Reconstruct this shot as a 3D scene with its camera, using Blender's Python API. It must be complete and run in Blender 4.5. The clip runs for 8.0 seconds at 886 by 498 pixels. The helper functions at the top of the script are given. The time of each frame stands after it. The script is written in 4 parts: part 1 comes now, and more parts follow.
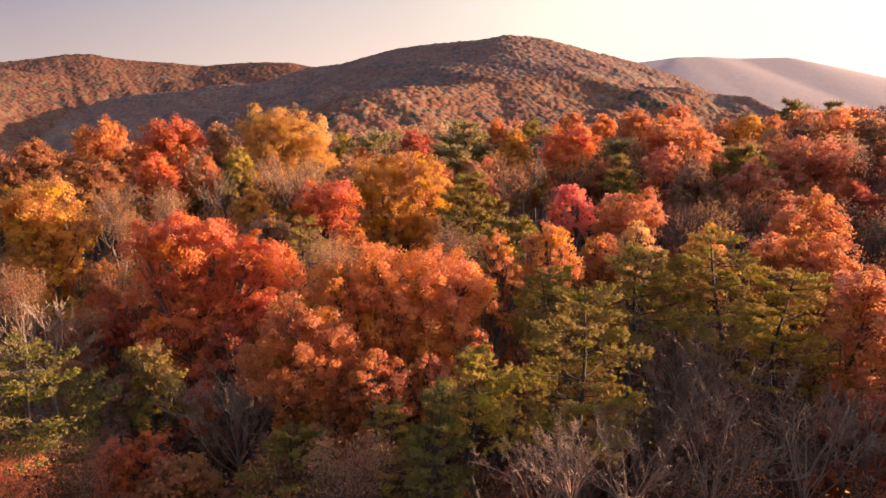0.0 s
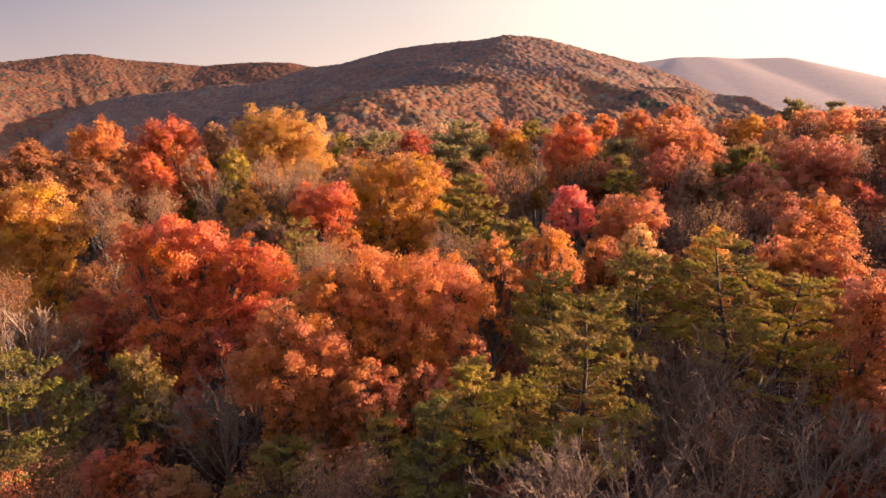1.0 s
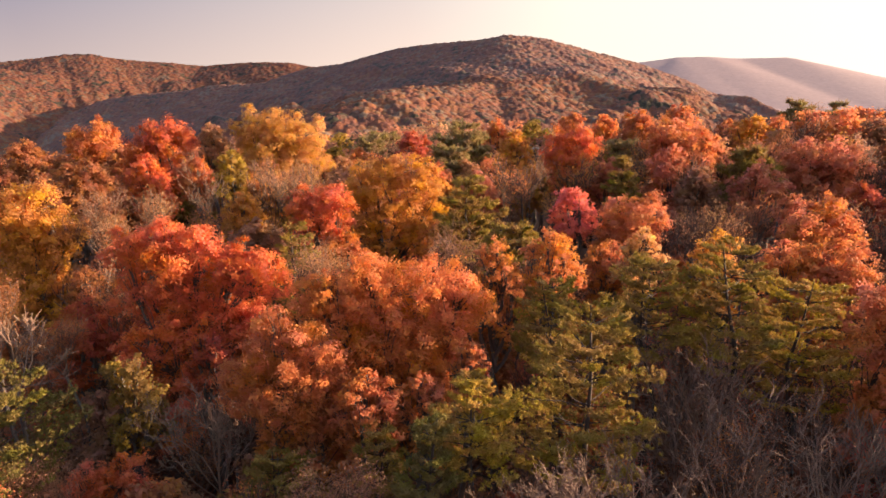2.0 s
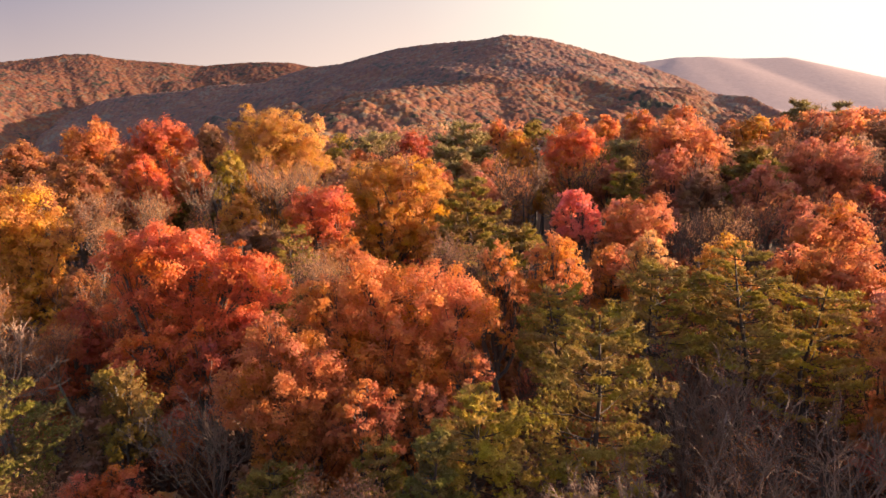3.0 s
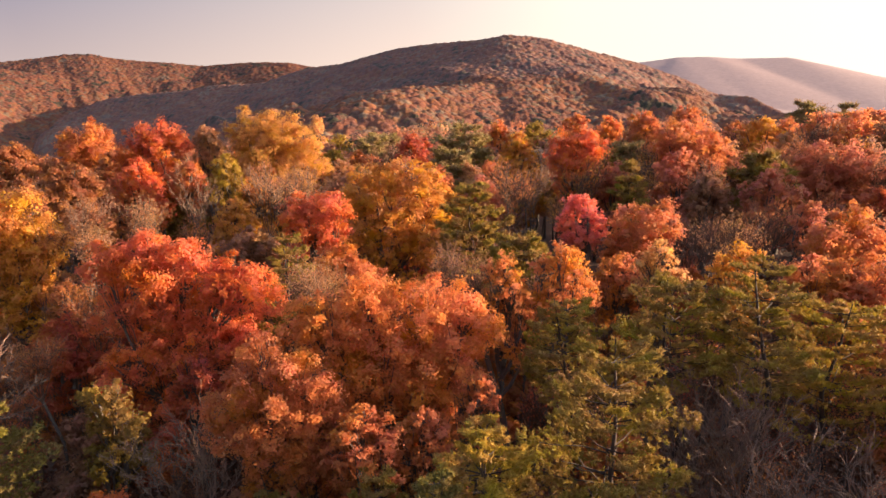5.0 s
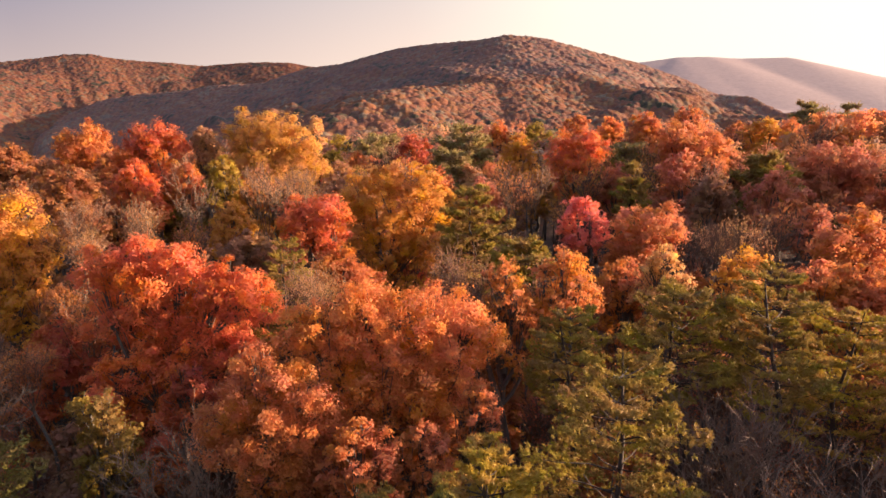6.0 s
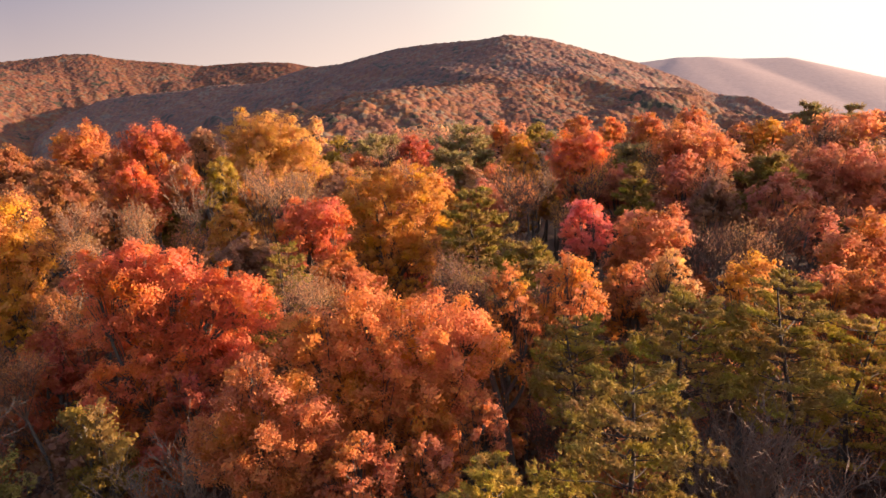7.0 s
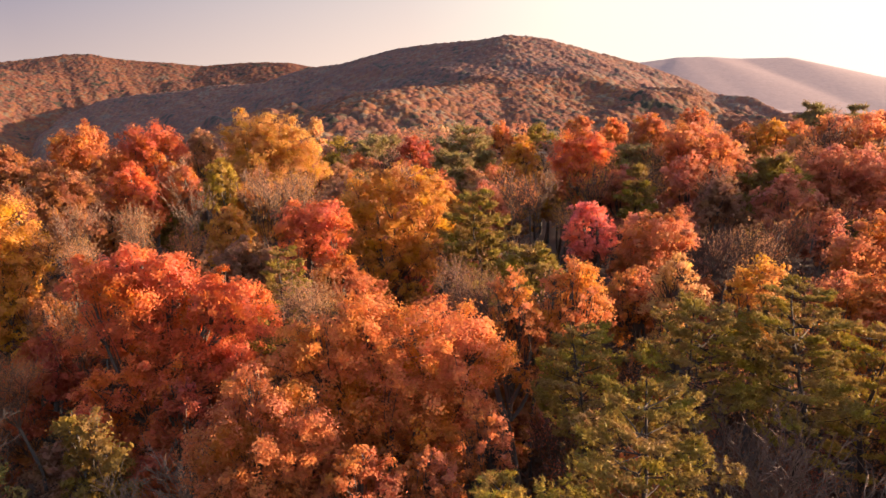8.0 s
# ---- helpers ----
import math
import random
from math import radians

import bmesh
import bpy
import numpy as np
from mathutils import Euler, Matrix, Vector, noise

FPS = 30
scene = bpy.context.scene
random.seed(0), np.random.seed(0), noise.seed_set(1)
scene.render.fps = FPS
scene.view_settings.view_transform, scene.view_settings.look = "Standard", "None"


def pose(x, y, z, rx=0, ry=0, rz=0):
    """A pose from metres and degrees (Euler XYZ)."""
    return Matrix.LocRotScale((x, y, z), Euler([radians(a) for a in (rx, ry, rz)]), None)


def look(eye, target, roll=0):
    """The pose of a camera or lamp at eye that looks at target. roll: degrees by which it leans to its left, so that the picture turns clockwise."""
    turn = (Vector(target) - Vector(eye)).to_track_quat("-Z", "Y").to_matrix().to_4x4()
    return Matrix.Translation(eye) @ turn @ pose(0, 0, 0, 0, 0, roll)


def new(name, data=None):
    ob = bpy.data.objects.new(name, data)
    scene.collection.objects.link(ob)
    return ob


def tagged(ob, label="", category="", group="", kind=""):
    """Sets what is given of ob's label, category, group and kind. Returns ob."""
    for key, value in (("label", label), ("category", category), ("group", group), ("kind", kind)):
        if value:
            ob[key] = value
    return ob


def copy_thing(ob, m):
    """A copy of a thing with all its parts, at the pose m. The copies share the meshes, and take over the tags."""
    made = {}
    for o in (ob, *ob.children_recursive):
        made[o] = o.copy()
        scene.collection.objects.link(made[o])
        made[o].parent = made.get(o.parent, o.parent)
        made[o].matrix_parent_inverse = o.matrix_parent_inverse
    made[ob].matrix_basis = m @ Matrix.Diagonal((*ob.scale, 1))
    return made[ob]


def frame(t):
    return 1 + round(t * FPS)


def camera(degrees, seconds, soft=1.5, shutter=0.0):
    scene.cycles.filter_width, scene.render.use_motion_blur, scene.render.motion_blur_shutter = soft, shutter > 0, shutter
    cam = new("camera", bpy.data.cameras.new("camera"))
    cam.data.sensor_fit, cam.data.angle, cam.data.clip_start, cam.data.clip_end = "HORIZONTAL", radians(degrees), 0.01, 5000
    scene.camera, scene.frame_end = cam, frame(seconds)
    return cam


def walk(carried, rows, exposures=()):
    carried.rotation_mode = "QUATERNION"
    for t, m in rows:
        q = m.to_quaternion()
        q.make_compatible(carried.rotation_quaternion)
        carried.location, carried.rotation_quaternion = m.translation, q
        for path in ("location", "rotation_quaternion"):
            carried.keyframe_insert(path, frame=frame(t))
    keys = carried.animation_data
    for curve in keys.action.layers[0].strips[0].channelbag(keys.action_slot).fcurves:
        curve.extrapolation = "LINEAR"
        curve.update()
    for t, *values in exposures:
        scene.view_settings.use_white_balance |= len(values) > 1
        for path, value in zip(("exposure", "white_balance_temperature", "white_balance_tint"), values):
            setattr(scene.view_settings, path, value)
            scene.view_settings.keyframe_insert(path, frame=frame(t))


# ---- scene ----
# Scale: mature canopy trees about 17 m tall with crowns 6 to 10 m wide.
cam = camera(70.0, 8.0, soft=1.5)
TILT = 76.4
walk(cam, [
    (0.0, pose(0.000, 0.000, 26.000, TILT)),
    (0.5, pose(0.084, 0.512, 25.985, TILT)),
    (1.0, pose(0.188, 1.015, 25.986, TILT)),
    (1.5, pose(0.246, 1.495, 26.003, TILT)),
    (3.0, pose(0.126, 2.922, 26.060, TILT)),
    (3.5, pose(0.098, 3.340, 26.091, TILT)),
    (4.0, pose(0.063, 3.751, 26.120, TILT)),
    (4.5, pose(0.034, 4.190, 26.178, TILT)),
    (6.0, pose(0.032, 5.473, 26.328, TILT)),
    (6.5, pose(-0.011, 5.876, 26.372, TILT)),
    (7.0, pose(-0.074, 6.275, 26.423, TILT)),
    (7.5, pose(-0.165, 6.664, 26.465, TILT)),
    (8.0, pose(-0.207, 7.034, 26.493, TILT)),
], exposures=[(0.0, 1.93), (8.0, 1.93)])

# ---- world and sun: low evening sun from the right ----
SUN_ELEVATION = radians(10.5)
SUN_AZIMUTH = radians(84)  # clockwise from straight ahead (+Y)
sun_way = Vector((math.sin(SUN_AZIMUTH) * math.cos(SUN_ELEVATION), math.cos(SUN_AZIMUTH) * math.cos(SUN_ELEVATION), math.sin(SUN_ELEVATION)))

world = bpy.data.worlds.new("evening_sky")
scene.world = world
world.use_nodes = True
wn = world.node_tree.nodes
wl = world.node_tree.links
sky = wn.new("ShaderNodeTexSky")
sky.sky_type = "NISHITA"
sky.sun_disc = False
sky.sun_elevation = SUN_ELEVATION
sky.sun_rotation = SUN_AZIMUTH
sky.altitude = 300
sky.air_density = 1.0
sky.dust_density = 2.0
sky.ozone_density = 3.0
# evening haze: pale and warm towards the sun, mauve away from it, thinning upwards
sky_co = wn.new("ShaderNodeTexCoord")
to_sun = wn.new("ShaderNodeVectorMath")
to_sun.operation = "DOT_PRODUCT"
to_sun.inputs[1].default_value = sun_way
wl.new(sky_co.outputs["Generated"], to_sun.inputs[0])
sunward = wn.new("ShaderNodeMapRange")
sunward.inputs["From Min"].default_value = -1.0
wl.new(to_sun.outputs["Value"], sunward.inputs[0])
axis = wn.new("ShaderNodeSeparateXYZ")
wl.new(sky_co.outputs["Generated"], axis.inputs[0])


def haze_ramp(stops):
    ramp = wn.new("ShaderNodeValToRGB")
    els = ramp.color_ramp.elements
    while len(els) < len(stops):
        els.new(0.5)
    for e, (at, colour) in zip(els, stops):
        e.position, e.color = at, (*colour, 1)
    wl.new(sunward.outputs[0], ramp.inputs[0])
    return ramp.outputs[0]


low_haze = haze_ramp([(0.0, (0.85, 0.68, 0.8)), (0.29, (1.2, 0.93, 0.86)), (0.535, (2.0, 1.53, 1.24)), (0.65, (2.12, 1.85, 1.52)), (0.845, (2.15, 2.06, 1.78)), (1.0, (6.0, 4.6, 3.2))])
high_haze = haze_ramp([(0.0, (0.42, 0.4, 0.6)), (0.29, (0.53, 0.53, 0.73)), (0.535, (1.36, 1.18, 1.14)), (0.65, (2.0, 1.8, 1.55)), (0.845, (2.15, 2.07, 1.82)), (1.0, (5.0, 4.0, 3.0))])
climb = wn.new("ShaderNodeMapRange")
climb.inputs["From Min"].default_value = 0.02
climb.inputs["From Max"].default_value = 0.17
wl.new(axis.outputs["Z"], climb.inputs[0])
haze = wn.new("ShaderNodeMix")
haze.data_type = "RGBA"
wl.new(climb.outputs[0], haze.inputs[0])
wl.new(low_haze, haze.inputs[6])
wl.new(high_haze, haze.inputs[7])
thin = wn.new("ShaderNodeMapRange")
thin.interpolation_type = "SMOOTHSTEP"
thin.inputs["From Min"].default_value = 0.2
thin.inputs["From Max"].default_value = 1.05
wl.new(axis.outputs["Z"], thin.inputs[0])
whole = wn.new("ShaderNodeMix")
whole.data_type = "RGBA"
wl.new(thin.outputs[0], whole.inputs[0])
wl.new(haze.outputs[2], whole.inputs[6])
dusk = wn.new("ShaderNodeMix")  # warms the sky overhead and brightens it for more fill light
dusk.data_type = "RGBA"
dusk.blend_type = "MULTIPLY"
dusk.inputs[0].default_value = 1.0
dusk.inputs[7].default_value = (1.75, 1.42, 1.3, 1)
wl.new(sky.outputs[0], dusk.inputs[6])
wl.new(dusk.outputs[2], whole.inputs[7])
wn["Background"].inputs["Strength"].default_value = 0.15
wl.new(whole.outputs[2], wn["Background"].inputs["Color"])

sun = new("sun", bpy.data.lights.new("sun", "SUN"))
sun.data.energy = 5.0
sun.data.angle = radians(0.6)
sun.data.color = (1.0, 0.705, 0.475)
sun.matrix_world = look(sun_way * 300, (0, 0, 0))


# ---- materials ----
def nodes_of(name):
    m = bpy.data.materials.new(name)
    m.use_nodes = True
    m.node_tree.nodes.clear()
    return m, m.node_tree.nodes, m.node_tree.links


def node(ns, kind, **values):
    n = ns.new(kind)
    for key, value in values.items():
        n.inputs[key].default_value = value
    return n


def mixed(ns, ls, blend, factor, a, b):
    n = ns.new("ShaderNodeMix")
    n.data_type = "RGBA"
    n.blend_type = blend
    for slot, value in ((0, factor), (6, a), (7, b)):
        if isinstance(value, (int, float, tuple)):
            n.inputs[slot].default_value = value
        else:
            ls.new(value, n.inputs[slot])
    return n.outputs[2]


def mapped(ns, ls, value, low, high, to_low, to_high):
    n = node(ns, "ShaderNodeMapRange", **{"From Min": low, "From Max": high, "To Min": to_low, "To Max": to_high})
    ls.new(value, n.inputs[0])
    return n.outputs[0]


def leaf_material(name, shine, through_light, hue_swing, clump_scale):
    """Leaves: the tree's own colour, varied from leaf to leaf and from clump to clump, with light passing through."""
    m, ns, ls = nodes_of(name)
    info = ns.new("ShaderNodeObjectInfo")
    geo = ns.new("ShaderNodeNewGeometry")
    co = ns.new("ShaderNodeTexCoord")
    patch = node(ns, "ShaderNodeTexNoise", Scale=clump_scale, Detail=3.0)
    ls.new(co.outputs["Object"], patch.inputs["Vector"])
    hue = ns.new("ShaderNodeHueSaturation")
    ls.new(info.outputs["Color"], hue.inputs["Color"])
    one = mapped(ns, ls, geo.outputs["Random Per Island"], 0, 1, -hue_swing, hue_swing)
    two = mapped(ns, ls, patch.outputs[0], 0.3, 0.7, 0.5 - hue_swing * 2.2, 0.5 + hue_swing * 2.2)
    total = ns.new("ShaderNodeMath")
    ls.new(one, total.inputs[0])
    ls.new(two, total.inputs[1])
    ls.new(total.outputs[0], hue.inputs["Hue"])
    mul = node(ns, "ShaderNodeMath")
    mul.operation = "MULTIPLY"
    mul.inputs[1].default_value = 7.31
    fract = ns.new("ShaderNodeMath")
    fract.operation = "FRACT"
    ls.new(geo.outputs["Random Per Island"], mul.inputs[0])
    ls.new(mul.outputs[0], fract.inputs[0])
    ls.new(mapped(ns, ls, fract.outputs[0], 0, 1, 0.88, 1.12), hue.inputs["Value"])
    ls.new(mapped(ns, ls, patch.outputs[0], 0.3, 0.7, 0.87, 1.02), hue.inputs["Saturation"])
    bsdf = node(ns, "ShaderNodeBsdfPrincipled", Roughness=shine)
    bsdf.inputs["Specular IOR Level"].default_value = 0.1
    ls.new(hue.outputs[0], bsdf.inputs["Base Color"])
    trans = ns.new("ShaderNodeBsdfTranslucent")
    ls.new(hue.outputs[0], trans.inputs["Color"])
    mix = ns.new("ShaderNodeMixShader")
    mix.inputs[0].default_value = through_light
    out = ns.new("ShaderNodeOutputMaterial")
    ls.new(bsdf.outputs[0], mix.inputs[1])
    ls.new(trans.outputs[0], mix.inputs[2])
    ls.new(mix.outputs[0], out.inputs[0])
    return m


def bark_material(name, dark, light):
    m, ns, ls = nodes_of(name)
    co = ns.new("ShaderNodeTexCoord")
    shape = ns.new("ShaderNodeMapping")
    shape.inputs["Scale"].default_value = (6, 6, 1.2)
    ls.new(co.outputs["Object"], shape.inputs[0])
    grain = node(ns, "ShaderNodeTexNoise", Scale=4.0, Detail=5.0)
    blot = node(ns, "ShaderNodeTexNoise", Scale=0.7, Detail=2.0)
    ls.new(shape.outputs[0], grain.inputs["Vector"])
    ls.new(co.outputs["Object"], blot.inputs["Vector"])
    base = mixed(ns, ls, "MIX", grain.outputs[0], dark, light)
    tone = mixed(ns, ls, "MULTIPLY", 0.25, base, blot.outputs[1])
    bump = node(ns, "ShaderNodeBump", Strength=0.6, Distance=0.03)
    ls.new(grain.outputs[0], bump.inputs["Height"])
    bsdf = node(ns, "ShaderNodeBsdfPrincipled", Roughness=0.85)
    ls.new(tone, bsdf.inputs["Base Color"])
    ls.new(bump.outputs[0], bsdf.inputs["Normal"])
    out = ns.new("ShaderNodeOutputMaterial")
    ls.new(bsdf.outputs[0], out.inputs[0])
    return m


def woods_material(name, stops, through_light=0.5):
    """Far treetops: one colour for each crown out of an autumn range, with patches across the slope."""
    m, ns, ls = nodes_of(name)
    tint = ns.new("ShaderNodeAttribute")
    tint.attribute_name = "crown_pick"
    geo = ns.new("ShaderNodeNewGeometry")
    patch = node(ns, "ShaderNodeTexNoise", Scale=0.014, Detail=4.0)
    ls.new(geo.outputs["Position"], patch.inputs["Vector"])
    add = ns.new("ShaderNodeMath")
    add.operation = "ADD"
    ls.new(mapped(ns, ls, patch.outputs[0], 0.3, 0.7, -0.36, 0.36), add.inputs[0])
    ls.new(tint.outputs["Fac"], add.inputs[1])
    ramp = ns.new("ShaderNodeValToRGB")
    ramp.color_ramp.interpolation = "LINEAR"
    els = ramp.color_ramp.elements
    while len(els) < len(stops):
        els.new(0.5)
    for e, (at, colour) in zip(els, stops):
        e.position, e.color = at, (*colour, 1)
    ls.new(add.outputs[0], ramp.inputs[0])
    tone = ns.new("ShaderNodeHueSaturation")
    ls.new(ramp.outputs[0], tone.inputs["Color"])
    twigs = node(ns, "ShaderNodeTexNoise", Scale=0.4, Detail=5.0, Roughness=0.65)
    ls.new(geo.outputs["Position"], twigs.inputs["Vector"])
    ls.new(mapped(ns, ls, twigs.outputs[0], 0.3, 0.7, 0.85, 1.1), tone.inputs["Saturation"])
    ls.new(mapped(ns, ls, twigs.outputs[0], 0.28, 0.72, 0.7, 1.28), tone.inputs["Value"])
    hue_shift = mapped(ns, ls, twigs.outputs[0], 0.3, 0.7, 0.49, 0.51)
    ls.new(hue_shift, tone.inputs["Hue"])
    bsdf = node(ns, "ShaderNodeBsdfPrincipled", Roughness=0.8)
    bsdf.inputs["Specular IOR Level"].default_value = 0.08
    ls.new(tone.outputs[0], bsdf.inputs["Base Color"])
    tufts = node(ns, "ShaderNodeTexNoise", Scale=0.3, Detail=5.0, Roughness=0.7)
    ls.new(geo.outputs["Position"], tufts.inputs["Vector"])
    leafy = node(ns, "ShaderNodeBump", Strength=0.6, Distance=1.5)
    ls.new(tufts.outputs[0], leafy.inputs["Height"])
    ls.new(leafy.outputs[0], bsdf.inputs["Normal"])
    trans = ns.new("ShaderNodeBsdfTranslucent")
    ls.new(tone.outputs[0], trans.inputs["Color"])
    mix = ns.new("ShaderNodeMixShader")
    mix.inputs[0].default_value = through_light
    ls.new(bsdf.outputs[0], mix.inputs[1])
    ls.new(trans.outputs[0], mix.inputs[2])
    out = ns.new("ShaderNodeOutputMaterial")
    ls.new(mix.outputs[0], out.inputs[0])
    return m


def litter_material():
    m, ns, ls = nodes_of("leaf_litter")
    geo = ns.new("ShaderNodeNewGeometry")
    fine = node(ns, "ShaderNodeTexNoise", Scale=3.0, Detail=6.0)
    wide = node(ns, "ShaderNodeTexNoise", Scale=0.03, Detail=3.0)
    ls.new(geo.outputs["Position"], fine.inputs["Vector"])
    ls.new(geo.outputs["Position"], wide.inputs["Vector"])
    a = mixed(ns, ls, "MIX", fine.outputs[0], (0.05, 0.025, 0.015, 1), (0.17, 0.085, 0.045, 1))
    near = mixed(ns, ls, "MIX", wide.outputs[0], a, (0.11, 0.06, 0.04, 1))
    place = ns.new("ShaderNodeSeparateXYZ")
    ls.new(geo.outputs["Position"], place.inputs[0])
    lightened_slope = mixed(ns, ls, "MIX", wide.outputs[0], (0.17, 0.105, 0.085, 1), (0.25, 0.15, 0.115, 1))  # far ground lightened so shaded gaps between crowns don't show dark
    slope = mixed(ns, ls, "MIX", mapped(ns, ls, place.outputs["Y"], 420, 560, 0, 1), near, lightened_slope)
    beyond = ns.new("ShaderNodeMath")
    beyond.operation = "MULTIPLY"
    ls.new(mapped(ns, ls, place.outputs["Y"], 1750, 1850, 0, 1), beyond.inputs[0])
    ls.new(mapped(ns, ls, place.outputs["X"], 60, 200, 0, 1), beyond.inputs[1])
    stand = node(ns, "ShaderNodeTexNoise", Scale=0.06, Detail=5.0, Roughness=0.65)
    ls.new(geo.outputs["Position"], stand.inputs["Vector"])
    leafless = mixed(ns, ls, "MIX", mapped(ns, ls, stand.outputs[0], 0.3, 0.7, 0, 1), (0.25, 0.17, 0.16, 1), (0.32, 0.22, 0.2, 1))  # far mountain paled to mauve: haze put into the ground colour
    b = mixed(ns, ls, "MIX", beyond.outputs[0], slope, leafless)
    bump = node(ns, "ShaderNodeBump", Strength=0.8, Distance=0.1)
    ls.new(fine.outputs[0], bump.inputs["Height"])
    bsdf = node(ns, "ShaderNodeBsdfPrincipled", Roughness=0.95)
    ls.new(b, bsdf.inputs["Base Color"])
    ls.new(bump.outputs[0], bsdf.inputs["Normal"])
    out = ns.new("ShaderNodeOutputMaterial")
    ls.new(bsdf.outputs[0], out.inputs[0])
    return m


LEAF = leaf_material("autumn_leaf", 0.55, 0.5, 0.007, 0.55)
NEEDLE = leaf_material("pine_needle", 0.5, 0.32, 0.012, 0.8)
BARK = bark_material("grey_bark", (0.05, 0.038, 0.03, 1), (0.17, 0.135, 0.11, 1))
PINE_BARK = bark_material("pine_bark", (0.03, 0.02, 0.015, 1), (0.08, 0.05, 0.036, 1))
TWIG = bark_material("brown_twig", (0.08, 0.043, 0.028, 1), (0.21, 0.12, 0.075, 1))
# twigs of near bare trees lightened: sunlight put into the bark colour
LIT_TWIG = bark_material("lit_twig", (0.15, 0.088, 0.058, 1), (0.33, 0.2, 0.13, 1))
LITTER = litter_material()

# leaf colours of the stand, with the words for them
FLAME = ((0.7, 0.235, 0.045), "flame-orange")
RED = ((0.7, 0.175, 0.045), "scarlet-red")
FIRE = ((0.64, 0.155, 0.04), "deep orange-red")
DARK_RED = ((0.5, 0.105, 0.038), "dark red")
ORANGE = ((0.68, 0.25, 0.05), "orange")
GOLD = ((0.62, 0.275, 0.032), "golden-orange")
YELLOW = ((0.61, 0.3, 0.055), "golden-yellow")
OLIVE = ((0.3, 0.19, 0.029), "olive-green")
RUST = ((0.6, 0.2, 0.05), "rust-brown")
BROWN = ((0.38, 0.18, 0.09), "brown")
UMBER = ((0.4, 0.145, 0.045), "russet")
TAN = ((0.48, 0.235, 0.1), "tan")
CRIMSON = ((0.8, 0.21, 0.135), "crimson")
PINK = ((0.58, 0.2, 0.095), "faded red")
CORAL = ((0.65, 0.23, 0.078), "coral-orange")
PALE = ((0.7, 0.37, 0.12), "pale yellow")
# olive darkened in place of missing shade on two near pines
SHADED_OLIVE = ((0.19, 0.14, 0.03), "shade-darkened olive-green")
# far pines' olive with haze mixed into the needle colour
HAZED_OLIVE = ((0.31, 0.215, 0.075), "haze-greyed olive-green")
MOSS = ((0.3, 0.185, 0.035), "olive-gold")
LIME = ((0.4, 0.25, 0.028), "yellow-green")


# ---- the lie of the land ----
def crest(points):
    return np.array(points, float)


# ridge lines: steepness of the flanks, how folded they are, and the crest as x, y, height
RIDGES = []
RIDGES.append((0.44, 0.1, crest([(-1795, 2153, -149), (-1394, 2023, -94), (-1258, 1983, -72), (-1128, 1943, -46), (-1030, 1908, -27), (-991, 1893, -6), (-941, 1873, 12), (-848, 1833, 23), (-677, 1763, 33), (-608, 1733, 45), (-500, 1683, 48), (-417, 1643, 52), (-364, 1603, 70), (-296, 1543, 83), (-222, 1493, 88), (-152, 1433, 101), (-99, 1383, 111), (-38, 1323, 116), (17, 1263, 116), (79, 1218, 118), (117, 1193, 123), (169, 1198, 119), (226, 1228, 109), (287, 1263, 98), (351, 1298, 86), (416, 1323, 69), (482, 1343, 44), (546, 1353, 19), (637, 1363, -13)])))  # main mountain crest, from the low left spur over the summit to the right shoulder
RIDGES.append((0.3, 0.2, crest([(117, 1193, 123), (111, 1113, 90), (96, 1033, 64), (84, 963, 49), (89, 883, 29), (89, 783, 8)])))  # spur that runs from the summit towards the valley
RIDGES.append((0.4, 0.2, crest([(-116, 603, -14), (-102, 653, 1), (-86, 693, 13), (-59, 733, 24), (-29, 773, 29), (12, 833, 29), (51, 903, 36), (84, 963, 49)])))  # low knoll before it
RIDGES.append((0.33, 0.07, crest([(-1854, 2193, 104), (-1527, 2273, 131), (-1439, 2323, 145), (-1346, 2373, 163), (-1273, 2388, 164), (-1201, 2403, 151), (-1108, 2423, 142), (-1013, 2443, 137), (-900, 2473, 127), (-772, 2473, 137), (-660, 2453, 140), (-571, 2433, 137), (-466, 2423, 120), (-320, 2413, 88)])))  # left hills, back crest
RIDGES.append((0.36, 0.07, crest([(-1573, 1873, 138), (-1494, 1973, 118), (-1375, 2043, 100), (-1244, 2113, 83), (-1095, 2173, 63), (-997, 2203, 53), (-893, 2223, 29)])))  # left hills, middle shoulder
RIDGES.append((0.45, 0.07, crest([(-1273, 2388, 164), (-1184, 2343, 123), (-1134, 2303, 91), (-1092, 2263, 59)])))  # left hills, spur under the top
RIDGES.append((0.4, 0.07, crest([(-1102, 2313, 99), (-1021, 2273, 86), (-936, 2243, 68), (-853, 2223, 51)])))  # left hills, small round shoulders
RIDGES.append((0.4, 0.07, crest([(-772, 2473, 137), (-790, 2393, 105), (-819, 2323, 80), (-848, 2263, 56)])))  # left hills, right shoulder
RIDGES.append((0.4, 0.07, crest([(-590, 2423, 126), (-636, 2353, 96), (-700, 2293, 75)])))  # left hills, last shoulder
RIDGES.append((0.26, 0.0, crest([(502, 2703, 117), (748, 2764, 153), (1003, 2823, 186), (1124, 2826, 189), (1262, 2838, 182), (1461, 2823, 186), (1576, 2764, 153), (1709, 2696, 87), (1904, 2627, 15), (2157, 2568, -17)])))  # far mountain
RIDGES.append((0.3, 0.0, crest([(706, 1961, 28), (876, 1955, 6), (1051, 1897, -21)])))  # far mountain's right foothill


